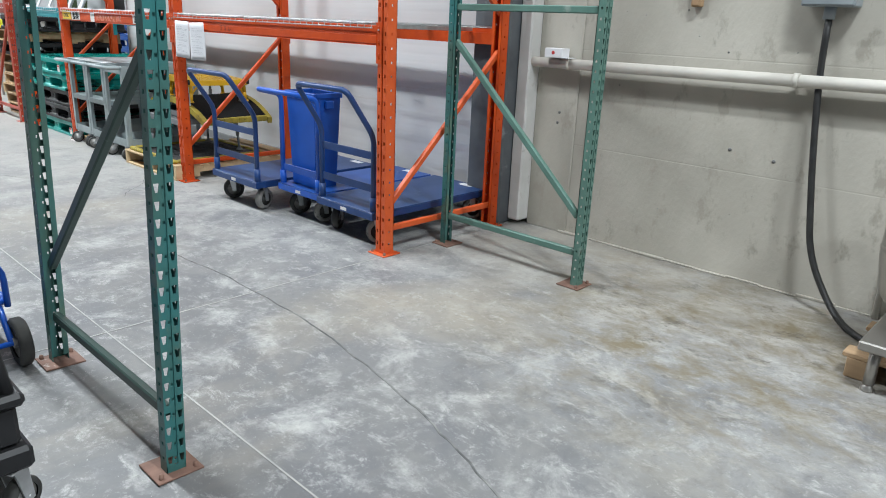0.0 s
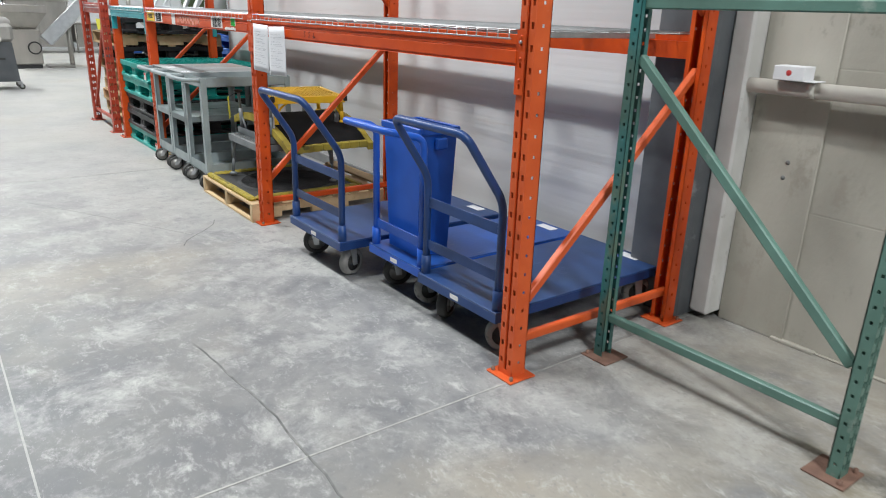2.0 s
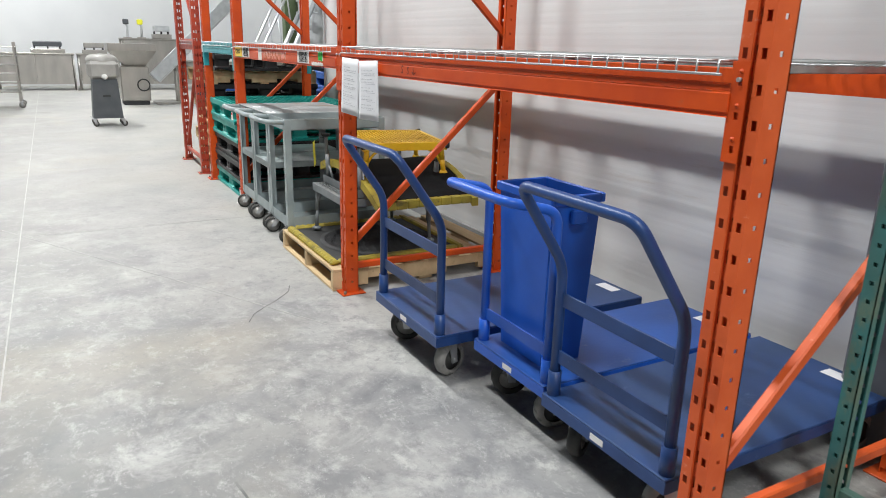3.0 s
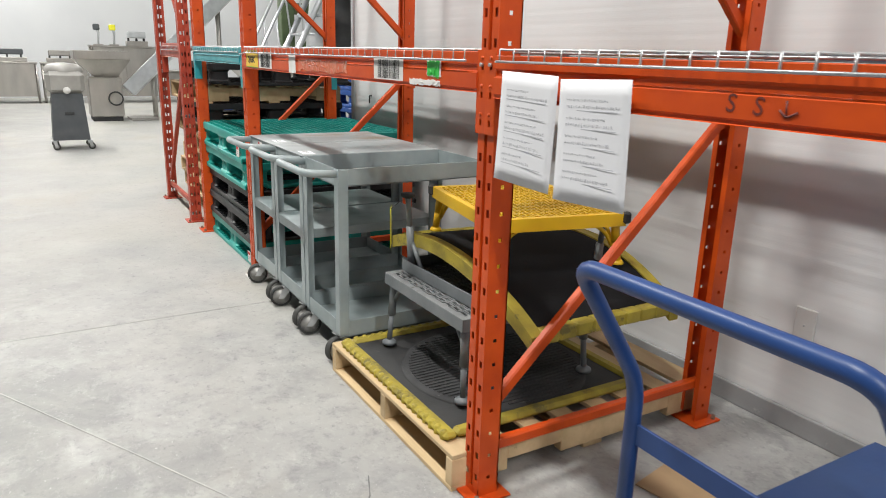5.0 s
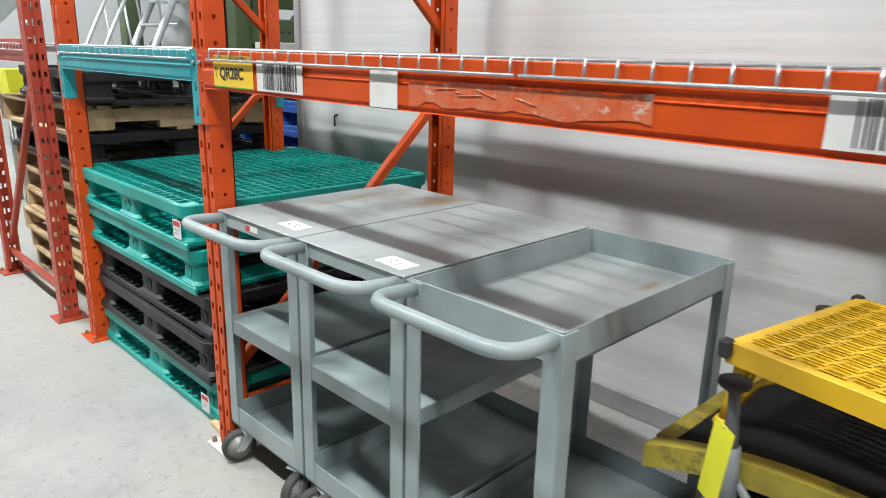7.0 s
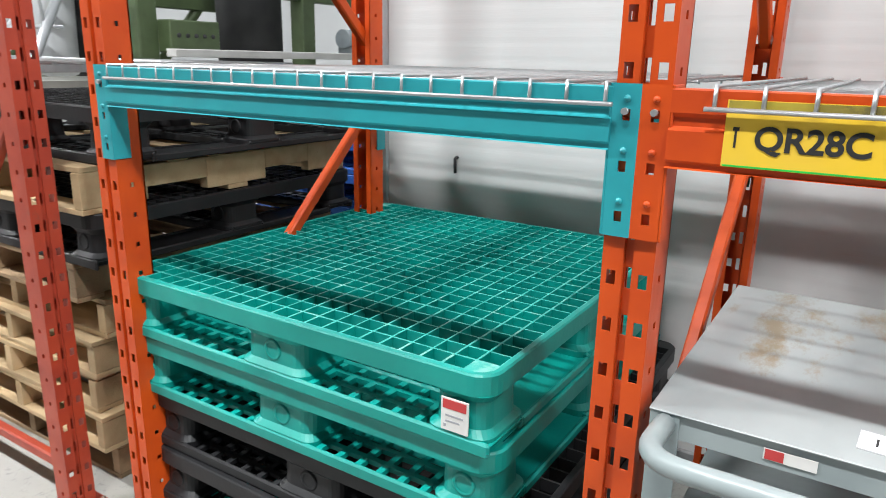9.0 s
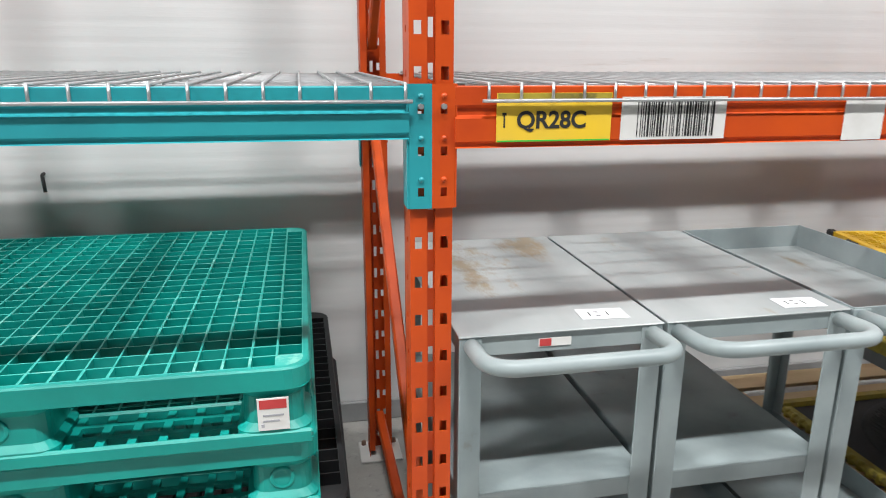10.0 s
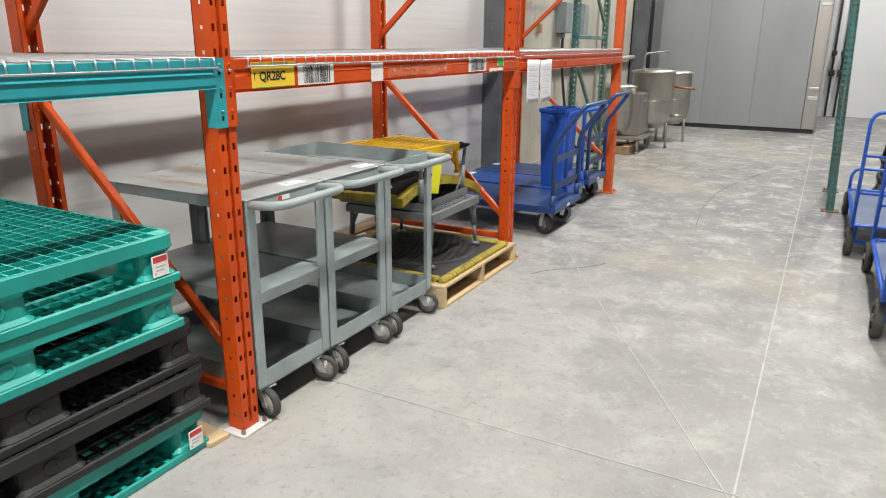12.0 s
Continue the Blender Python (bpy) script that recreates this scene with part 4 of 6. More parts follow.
c1 = service_cart("grey steel three-shelf cart with a flat stained top", pose(-2.424, 0.0, 0))
c2 = service_cart("grey steel three-shelf cart with a flat top", pose(-1.975, 0.0, 0))
c3 = service_cart("grey steel cart with a deep tray top and bow handle", pose(-1.526, 0.0, 0), True)
cart_tag(c1, 0.33, 0.07, 0.877, "white paper tag on the grey cart's top")
cart_tag(c2, 0.35, 0.055, 0.877, "white paper tag on the grey cart's top")
mk = thing("maker_label", "small red and white maker's label on the cart's front edge", "label", c1.matrix_basis @ pose(0.2, 0.0025, 0.852, 90, 0, 0))
part("sheet", Geo().box(-0.035, -0.009, 0, 0.035, 0.009, 0.0008), M_LABELW, mk)
part("print", Geo().box(-0.033, -0.008, 0.0008, -0.008, 0.008, 0.0012), M_REDPRINT, mk)


def plastic_pallet(label, m, paint, w=1.15, d=1.17, h=0.166):
    """A stackable plastic pallet: open grid deck with a worn top, nine blocks, runners below."""
    th = thing("plastic_pallet", label, "pallet", m, "plastic pallets")
    dk = part("deck", retint_once(DECK, paint), paint, th)
    part("deck_face", retint_once(RIBTOP, WORN[paint.name]), paint, dk, "scuffed paler rib tops")
    for i, x in enumerate((0.003, w / 2 - 0.105, w - 0.148)):
        for y in (0.003, d / 2 - 0.082, d - 0.168):
            part("block", retint_once(BLOCKS[i == 1], paint), paint, th, m=pose(x, y, 0))
    part("runner_frame", retint_once(RUNNERS, paint), paint, th)
    return th


TINTED = {}


def retint_once(me, mat):
    if (me.name, mat.name) not in TINTED:
        TINTED[me.name, mat.name] = retint(me, mat)
    return TINTED[me.name, mat.name]


def rounded(x0, y0, x1, y1, r, n=5):
    """Corner points of a rectangle with round corners, counter-clockwise."""
    pts = []
    for cx, cy, a0 in ((x1 - r, y0 + r, -90), (x1 - r, y1 - r, 0), (x0 + r, y1 - r, 90), (x0 + r, y0 + r, 180)):
        for k in range(n + 1):
            a = math.radians(a0 + 90 * k / n)
            pts.append((cx + r * math.cos(a), cy + r * math.sin(a)))
    return pts


def stacked(rings, smooth=False, cap=True):
    """A solid through rings of equal length, bottom to top."""
    geo, n = Geo(), len(rings[0])
    fs = [(i * n + k, i * n + (k + 1) % n, (i + 1) * n + (k + 1) % n, (i + 1) * n + k) for i in range(len(rings) - 1) for k in range(n)]
    if cap:
        fs += [tuple(reversed(range(n))), tuple(range((len(rings) - 1) * n, len(rings) * n))]
    return geo.add([p for ring in rings for p in ring], fs, smooth)


def pallet_block(bw, bd, h):
    """A hollow-moulded foot, flared where it meets deck and runner."""
    levels = ((0.018, 0.0), (0.034, 0.0), (0.046, 0.012), (h - 0.064, 0.014), (h - 0.044, 0.0))
    geo = stacked([[(x, y, z) for x, y in rounded(i, i, bw - i, bd - i, 0.032)] for z, i in levels])
    return geo.lathe([(0.018, 0.002), (0.022, 0.004), (0.026, 0.002), (0.026, 0)], 14, pose(bw / 2, 0.0135, 0.076, 90, 0, 0)).mesh("block", M_PTEAL)


def pallet_meshes(w=1.15, d=1.17, h=0.166):
    deck, top = Geo(), Geo()
    nx, ny, e, deep = 22, 23, 0.014, 0.030
    cx, cy = (w - 2 * e) / nx, (d - 2 * e) / ny
    outer, inner = rounded(0, 0, w, d, 0.05), rounded(e, e, w - e, d - e, 0.038)
    n = len(outer)
    wall = [[(x, y, h - 0.045) for x, y in inner], [(x, y, h - 0.045) for x, y in outer], [(x, y, h - 0.004) for x, y in outer]]
    wall += [[(x + (w / 2 - x) * 0.006, y + (d / 2 - y) * 0.006, h) for x, y in outer], [(x, y, h) for x, y in inner], [(x, y, h - 0.045) for x, y in inner]]
    edge = stacked(wall, cap=False)
    deck.add(edge.v, edge.f)
    for i in range(nx):
        for j in range(ny):
            x, y = e + i * cx, e + j * cy
            if i in (0, nx - 1) and j in (0, ny - 1):
                px, py = (e if i == 0 else w - e), (e if j == 0 else d - e)
                qx, qy = x + (cx if i == 0 else 0), y + (cy if j == 0 else 0)
                arc = [p for p in inner if abs(p[0] - px) <= cx + 0.001 and abs(p[1] - py) <= cy + 0.001]
                ring = sorted(arc + [(qx, qy), (qx, py), (px, qy)], key=lambda p: math.atan2(p[1] - (y + cy / 2), p[0] - (x + cx / 2)))
                top.add([(a, b2, h) for a, b2 in ring], [tuple(range(len(ring)))])
                continue
            t = 0.0019 if i % 4 and j % 4 else 0.0028
            rim = [(x, y, h), (x + cx, y, h), (x + cx, y + cy, h), (x, y + cy, h)]
            inn = [(x + t, y + t, h), (x + cx - t, y + t, h), (x + cx - t, y + cy - t, h), (x + t, y + cy - t, h)]
            low = [(a, b2, h - deep) for a, b2, _ in inn]
            top.add(rim + inn, [(k, (k + 1) % 4, 4 + (k + 1) % 4, 4 + k) for k in range(4)])
            out = [(a, b2, h - deep) for a, b2, _ in rim]
            deck.add(inn + low + out, [(k, (k + 1) % 4, 4 + (k + 1) % 4, 4 + k) for k in range(4)] + [(4 + k, 4 + (k + 1) % 4, 8 + (k + 1) % 4, 8 + k) for k in range(4)])
    run = Geo()
    for y in (0.0, d / 2 - 0.075, d - 0.15):
        n = 20
        c = w / n
        for k in range(n):
            for q in range(3):
                hole = [(0.008, 0.007), (c - 0.008, 0.007), (c - 0.008, 0.043), (0.008, 0.043)]
                run.cell((k * c, y + q * 0.05, 0.026), (1, 0, 0), (0, 1, 0), c, 0.05, hole, 0.012)
        run.box(0, y, 0.0, w, y + 0.012, 0.032, 0.005).box(0, y + 0.138, 0, w, y + 0.15, 0.032, 0.005)
    for x in (0.0, w / 2 - 0.075, w - 0.15):
        run.box(x, 0.15, 0.001, x + 0.012, d - 0.15, 0.024, 0.004).box(x + 0.138, 0.15, 0.001, x + 0.15, d - 0.15, 0.024, 0.004).box(x + 0.012, 0.15, 0.012, x + 0.138, d - 0.15, 0.018)
    return welded(deck.mesh("deck", M_PTEAL)), welded(top.mesh("deck_face", M_PTEAL)), (pallet_block(0.145, 0.165, h), pallet_block(0.21, 0.165, h)), run.mesh("runner_frame", M_PTEAL)


DECK, RIBTOP, BLOCKS, RUNNERS = pallet_meshes()
BLOCKS[0].name, BLOCKS[1].name = "corner_block", "middle_block"
WORN = {M_PTEAL.name: surf("worn_teal_plastic", (0.055, 0.42, 0.365), (0.022, 0.34, 0.29), rough=0.5, scale=9, fine=70, bump=0.1, stain=(0.20, 0.52, 0.44), stain_at=0.56, stain_scale=11),
        M_PBLACK.name: surf("worn_black_plastic", (0.03, 0.03, 0.031), (0.02, 0.02, 0.022), rough=0.55, spec=0.35, scale=9, fine=70, bump=0.1, stain=(0.10, 0.10, 0.10), stain_at=0.62, stain_scale=11),
        M_PBLUE.name: M_PBLUE}
STACK = [(M_PTEAL, "teal plastic pallet at the foot of a stack", 0.055, 0.0), (M_PBLACK, "black plastic pallet in a stack", 0.06, -0.006),
         (M_PBLACK, "black plastic pallet in a stack", 0.05, 0.004), (M_PTEAL, "teal plastic pallet in a stack", -0.012, -0.012), (M_PTEAL, "teal plastic pallet with a grid deck on top of a stack", -0.02, -0.02)]
for k, (paint, label, dx, dy) in enumerate(STACK):
    plastic_pallet(label, pose(-3.845 + dx, 0.045 + dy, k * 0.1665, 0, 0, (0.3, -0.5, 0.2, 0.0, -0.3)[k]), paint)
for z, seed in ((0.737, 1), (0.07, 2)):
    ms = thing("maker_label", "white label with a red heading on the teal pallet", "label", pose(-2.79 if seed == 1 else -2.71, 0.022 if seed == 1 else 0.041, z, 90, 0, 0))
    part("sheet", Geo().box(-0.03, -0.034, 0, 0.03, 0.034, 0.003), M_LABELW, ms)
    part("heading", Geo().box(-0.026, 0.012, 0.003, 0.026, 0.031, 0.0036), M_REDPRINT, ms)
    part("small_print", Geo().box(-0.02, -0.004, 0.003, 0.02, 0.0, 0.0036).box(-0.02, -0.016, 0.003, 0.012, -0.012, 0.0036).box(-0.024, -0.027, 0.003, -0.018, -0.02, 0.0036), M_INK, ms)


def wood_pallet(label, m, wood, w=1.01, d=1.2, h=0.130, seed=0, group="wooden pallets"):
    """A stringer pallet: deck boards along x on three stringers along y."""
    r = random.Random(seed)
    th = thing("wooden_pallet", label, "pallet", m, group)
    for x in (0.0, w / 2 - 0.019, w - 0.038):
        geo = Geo().box(x, 0.0, 0.017, x + 0.038, 0.22, h - 0.017, 0.002).box(x, 0.22, 0.055, x + 0.038, 0.45, h - 0.017, 0.002).box(x, 0.45, 0.017, x + 0.038, d - 0.45, h - 0.017, 0.002)
        geo.box(x, d - 0.45, 0.055, x + 0.038, d - 0.22, h - 0.017, 0.002).box(x, d - 0.22, 0.017, x + 0.038, d, h - 0.017, 0.002)
        part("stringer", geo, wood, th)
    n = 8
    for k in range(n):
        bw = 0.115 if k in (0, n - 1) else r.uniform(0.068, 0.086)
        y = k * (d - 0.125) / (n - 1) + r.uniform(-0.006, 0.006) * (0 < k < n - 1)
        part("deck_board", Geo().box(r.uniform(-0.004, 0.003), 0, h - 0.0165, w + r.uniform(-0.003, 0.004), bw, h, 0.002), wood, th, m=pose(0, y, 0, 0, 0, r.uniform(-0.4, 0.4)))
    for y in (0.0, d / 2 - 0.045, d - 0.09):
        part("bottom_board", Geo().box(0, y, 0, w, y + 0.09, 0.0165, 0.002), wood, th)
    return th


wood_pallet("fresh pale wooden pallet under rubber mats and work platforms", pose(-1.045, -0.055, 0), M_WOOD, seed=3)

# rubber anti-fatigue tray on the pallet
tray = thing("floor_mat", "black rubber floor mat with dirty yellow border on the pallet", "mat", pose(-1.0, -0.035, 0.131))
tw, td = 0.89, 0.90
part("mat", Geo().box(0.03, 0.03, 0, tw - 0.03, td - 0.03, 0.014, 0.004), M_RUBBER, tray)
for a in ((0, 0, tw, 0.05), (0, td - 0.05, tw, td), (0, 0.05, 0.05, td - 0.05), (tw - 0.05, 0.05, tw, td - 0.05)):
    part("border", Geo().box(a[0], a[1], 0, a[2], a[3], 0.028, 0.011), M_MATEDGE, tray, "dirty yellow bevelled border")
SCALLOP = Geo().lathe([(0, 0.0305), (0.008, 0.030), (0.013, 0.026), (0.015, 0.0)], 8).mesh("scallop", M_MATEDGE)
for k in range(22):
    part("scallop", SCALLOP, M_MATEDGE, tray, m=pose(0.03 + k * 0.0395, 0.012, 0))
    part("scallop", SCALLOP, M_MATEDGE, tray, m=pose(0.012, 0.03 + k * 0.0395, 0))
disc = thing("round_mat", "dusty dark ribbed round mat lying on the floor mat", "mat", pose(-0.50, 0.42, 0.146))
part("mat", Geo().lathe([(0, 0.009), (0.36, 0.009), (0.368, 0.006), (0.37, 0)], 48), M_MATGREY, disc)
geo = Geo()
for k in range(-15, 16):
    x = k * 0.022
    y = math.sqrt(max(0.34 ** 2 - x * x, 0))
    geo.box(x - 0.004, -y, 0.0085, x + 0.004, y, 0.0125)
part("ribs", geo, M_MATGREY, disc)


def work_platform(label, m, paint, w, d, h, leg_in=0.03, truss=False, foot_mat=None, plate_mat=None):
    """A low step platform: grip-strut plate, apron, four braced tubular legs with pads."""
    th = thing("work_platform", label, "step platform", m, "work platforms")
    geo = Geo()
    nx, ny = max(int(w / 0.052), 2), max(int(d / 0.026), 2)
    cx, cy = (w - 0.05) / nx, (d - 0.05) / ny
    for i in range(nx):
        for j in range(ny):
            s = 0.5 if j % 2 else 0.0
            a = 0.10 + 0.1 * s
            hole = [(cx * a, cy * 0.5), (cx * 0.5, cy * 0.22), (cx * (1 - a), cy * 0.5), (cx * 0.5, cy * 0.78)]
            hole = [(cx * 0.10, cy * 0.32), (cx * 0.80, cy * 0.14), (cx * 0.90, cy * 0.66), (cx * 0.20, cy * 0.86)]
            geo.cell((0.025 + i * cx, 0.025 + j * cy, h + (0.0025 if (i + j) % 2 else 0)), (1, 0, 0), (0, 1, 0), cx, cy, hole, 0.006)
    geo.box(0, 0, h - 0.004, w, 0.025, h, 0.001).box(0, d - 0.025, h - 0.004, w, d, h, 0.001).box(0, 0.025, h - 0.004, 0.025, d - 0.025, h, 0.001).box(w - 0.025, 0.025, h - 0.004, w, d - 0.025, h, 0.001)
    part("tread_plate", geo, plate_mat or paint, th, "perforated anti-slip tread")
    for a in ((0, 0, w, 0.003), (0, d - 0.003, w, d), (0, 0, 0.003, d), (w - 0.003, 0, w, d)):
        part("apron", Geo().box(a[0], a[1], h - 0.048, a[2], a[3], h - 0.002, 0.001), paint, th)
    for sx in (0, 1):
        for sy in (0, 1):
            x, y = leg_in if sx == 0 else w - leg_in, leg_in if sy == 0 else d - leg_in
            ox, oy = (-0.02 if sx == 0 else 0.02), (-0.012 if sy == 0 else 0.012)
            leg = part("leg", Geo().tube([(x, y, h - 0.01), (x + ox * 0.5, y + oy * 0.5, h * 0.42)], 0.0165, 10).tube([(x + ox * 0.5, y + oy * 0.5, h * 0.44), (x + ox, y + oy, 0.012)], 0.0115 if foot_mat else 0.0155, 10), paint, th)
            part("pad", Geo().lathe([(0, 0.022), (0.016, 0.02), (0.030, 0.010), (0.030, 0.0), (0, 0)] if foot_mat else [(0, 0.016), (0.02, 0.014), (0.026, 0.004), (0.026, 0), (0, 0)], 14, pose(x + ox, y + oy, 0)), foot_mat or paint, leg, "round levelling foot")
            gx, gy = (1 if sx == 0 else -1), (1 if sy == 0 else -1)
            if truss:
                part("gusset", Geo().tube(bend([(x, y, h * 0.30), (x + gx * 0.035, y, h * 0.62), (x + gx * 0.11, y, h - 0.035)], 0.05), 0.008, 8), paint, th)
                part("gusset", Geo().tube(bend([(x, y, h * 0.30), (x, y + gy * 0.035, h * 0.62), (x, y + gy * 0.10, h - 0.035)], 0.05), 0.008, 8), paint, th)
            else:
                part("gusset", Geo().tube([(x, y, h * 0.62), (x + gx * 0.075, y, h - 0.03)], 0.009, 8), paint, th)
    return th


work_platform("grey steel step platform with levelling feet on the mat", pose(-0.875, 0.115, 0.160), M_STEP, 0.61, 0.60, 0.318, foot_mat=M_STEP, plate_mat=M_TREAD)
ip = work_platform("grey steel step platform turned upside down with its black feet up", pose(-0.868, 0.766, 0.806, 180, 0, 1), M_STEP, 0.585, 0.58, 0.322, foot_mat=M_RUBBER)

# arched mat draped over the upturned platform
am = thing("floor_mat", "black rubber mat with dirty yellow border sagging over the upturned platform", "mat")
ax0, ax1, ay0, ay1 = -1.02, -0.02, 0.222, 0.90


def arch(x, y):
    return 0.650 - 0.50 * (x + 0.62) ** 2 + 0.012 * math.sin(5 * x + 3 * y)


n = 26


def arched(y0, y1, up, inset=0.0, rows=4, thick=0.012, lift=0.0):
    geo = Geo()
    xs = [ax0 + inset + (ax1 - ax0 - 2 * inset) * i / n for i in range(n + 1)]
    ys = [y0 + (y1 - y0) * j / rows for j in range(rows + 1)]
    top = [(x, y, arch(x, y) + up) for y in ys for x in xs]
    bot = [(x, y, arch(x, y) + up - thick) for y in ys for x in xs]
    k = len(top)
    fs = []
    for j in range(rows):
        for i in range(n):
            a = j * (n + 1) + i
            fs.append((a, a + 1, a + n + 2, a + n + 1))
            fs.append((k + a, k + a + n + 1, k + a + n + 2, k + a + 1))
    for i in range(n):
        fs.append((i, k + i, k + i + 1, i + 1))
        a = rows * (n + 1) + i
        fs.append((a, a + 1, k + a + 1, k + a))
    for j in range(rows):
        a = j * (n + 1)
        fs.append((a, a + n + 1, k + a + n + 1, k + a))
        a += n
        fs.append((a, k + a, k + a + n + 1, a + n + 1))
    return geo.add(top + bot, fs, False)


part("mat", arched(ay0 + 0.04, ay1 - 0.04, 0.0, 0.04), M_MAT, am)
part("border", arched(ay0, ay0 + 0.045, 0.006, 0.0, 1, 0.052), M_MATEDGE, am, "dirty yellow bevelled border")
part("border", arched(ay1 - 0.045, ay1, 0.006, 0.0, 1, 0.052), M_MATEDGE, am, "dirty yellow bevelled border")
for xa, xb in ((ax0, ax0 + 0.045), (ax1 - 0.045, ax1)):
    xm = (xa + xb) / 2
    geo = Geo()
    for q in range(8):
        ya, yb = ay0 + 0.045 + q * (ay1 - ay0 - 0.09) / 8, ay0 + 0.045 + (q + 1) * (ay1 - ay0 - 0.09) / 8
        geo.box(xa, ya, arch(xm, ya) - 0.042, xb, yb, arch(xm, ya) + 0.008, 0.006)
    part("border", geo, M_MATEDGE, am, "dirty yellow bevelled border")
yp = work_platform("bright yellow steel step platform with anti-slip tread on the arched mat", pose(-0.935, 0.365, 0.618, 0, 0, -11), M_YELLOW, 0.66, 0.53, 0.192, leg_in=0.030, truss=True)
for x, y in ((0, 0), (0.66, 0), (0, 0.53), (0.66, 0.53)):
    part("corner_cap", Geo().box(x - 0.014, y - 0.014, 0.155, x + 0.014, y + 0.014, 0.197, 0.006), M_RUBBER, yp, "black rubber corner cap")
part("maker_plate", Geo().box(0.50, -0.002, 0.155, 0.58, -0.0005, 0.172), M_INK, yp)
tg = thing("inspection_tag", "lime yellow plastic tag tied to the upturned platform", "tag", pose(-0.82, 0.112, 0.765, 0, 8, -31))
geo = Geo().box(-0.028, 0, -0.17, 0.028, 0.0012, -0.005, 0.0004)
part("tag", geo, M_TAG, tg)
part("tie", Geo().tube(bend([(0, 0, -0.012), (-0.05, 0.04, 0.012), (-0.111, 0.079, -0.01)], 0.02), 0.0016, 6), M_CABLE, tg)
tg = thing("hang_tag", "white card tag hanging from the upturned platform's foot", "tag", pose(-0.285, 0.235, 0.700, 0, -4, -6))
part("card", Geo().box(-0.022, 0, -0.105, 0.022, 0.0012, 0.0, 0.0004), M_PAPER, tg)
part("writing", Geo().box(-0.016, -0.0005, -0.05, 0.016, 0, -0.047).box(-0.016, -0.0005, -0.075, 0.012, 0, -0.072), M_INK, tg)


def platform_truck(label, m, w, d, paint, deck_paint, lean=0.20, high=0.985, seed=0, hoop=False):
    """A steel platform truck with a bent tubular push handle at its front end."""
    th = thing("platform_truck", label, "platform truck", m, "platform trucks")
    zt = 0.232
    geo = Geo().box(0, 0, zt - 0.008, w, d, zt, 0.003)
    part("deck", geo, deck_paint, th, "scuffed steel deck")
    for a in ((0, 0, w, 0.005), (0, d - 0.005, w, d), (0, 0.005, 0.005, d - 0.005), (w - 0.005, 0.005, w, d - 0.005)):
        part("skirt", Geo().box(a[0], a[1], zt - 0.050, a[2], a[3], zt - 0.008, 0.001), paint, th)
    xl, xr, y = 0.026, w - 0.026, 0.03
    kink = high - 0.045 if hoop else 0.70
    bow = bend([(xl, y, zt), (xl, y, kink), (xl + 0.012, y - lean, high), (xr - 0.012, y - lean, high), (xr, y, kink), (xr, y, zt)], 0.055, 7)
    part("handle", Geo().tube(bow, 0.0175, 12), paint, th, "bent tubular push handle")
    for z in ((0.325,) if hoop else (0.355, 0.56)):
        part("cross_bar", Geo().box(xl, y - 0.004, z, xr, y + 0.004, z + 0.048, 0.001), paint, th)
    for x in (xl, xr):
        part("socket", Geo().tube([(x, y, zt - 0.02), (x, y, zt + 0.09)], 0.023, 12), paint, th)
    part("maker_label", Geo().box(w * 0.45, -0.0015, zt - 0.040, w * 0.45 + 0.06, -0.0003, zt - 0.018), M_LABELW, th, "small pale maker's label")
    part("paper_label", Geo().box(w - 0.24, d - 0.09, zt + 0.0005, w - 0.12, d - 0.03, zt + 0.0015), M_PAPER, th, "white paper label")
    r = random.Random(seed)
    for sx in (0, 1):
        for sy in (0, 1):
            caster(zt - 0.03, 0.078, M_TYRE if sx == 0 else M_WHEEL, M_WHEEL if sx == 0 else M_TYRE, th, pose(0.09 + sx * (w - 0.18), 0.10 + sy * (d - 0.22), 0, 0, 0, r.uniform(-35, 35)), 0.046)
    return th


platform_truck("navy blue steel platform truck with a bent push handle", pose(0.645, -0.08, 0), 0.62, 1.14, M_BLUE, M_BLUEDECK, seed=1)
platform_truck("navy blue steel platform truck with a scuffed deck", pose(1.84, 0.03, 0), 0.575, 1.14, M_BLUE, M_BLUEDECK, seed=2)
ct = platform_truck("bright blue steel platform truck carrying a waste bin", pose(1.335, 0.06, 0), 0.475, 1.10, M_BRIGHT, M_BRIGHTDECK, 0.20, 0.905, 3, True)

bn = thing("waste_bin", "bright blue slim plastic bin standing on the bright blue truck", "bin", pose(1.378, 0.125, 0.233))
bw, bd, bh, e = 0.325, 0.22, 0.653, 0.03
geo = Geo()
rings = []
for z, s in ((0.0, 1.0), (bh, 0.0)):
    rings.append([(e * s, e * 0.6 * s, z), (bw - e * s, e * 0.6 * s, z), (bw - e * s, bd - e * 0.6 * s, z), (e * s, bd - e * 0.6 * s, z)])
inner = [[(x + (0.004 if x < bw / 2 else -0.004), y + (0.004 if y < bd / 2 else -0.004), z + (0.004 if z < 0.1 else 0)) for x, y, z in ring] for ring in rings]
vs = rings[0] + rings[1] + inner[0] + inner[1]
fs = [(3, 2, 1, 0), (8, 9, 10, 11)]
for k in range(4):
    j = (k + 1) % 4
    fs += [(k, j, 4 + j, 4 + k), (8 + j, 8 + k, 12 + k, 12 + j), (4 + k, 4 + j, 12 + j, 12 + k)]
geo.add(vs, fs)
part("shell", geo, M_BIN, bn)
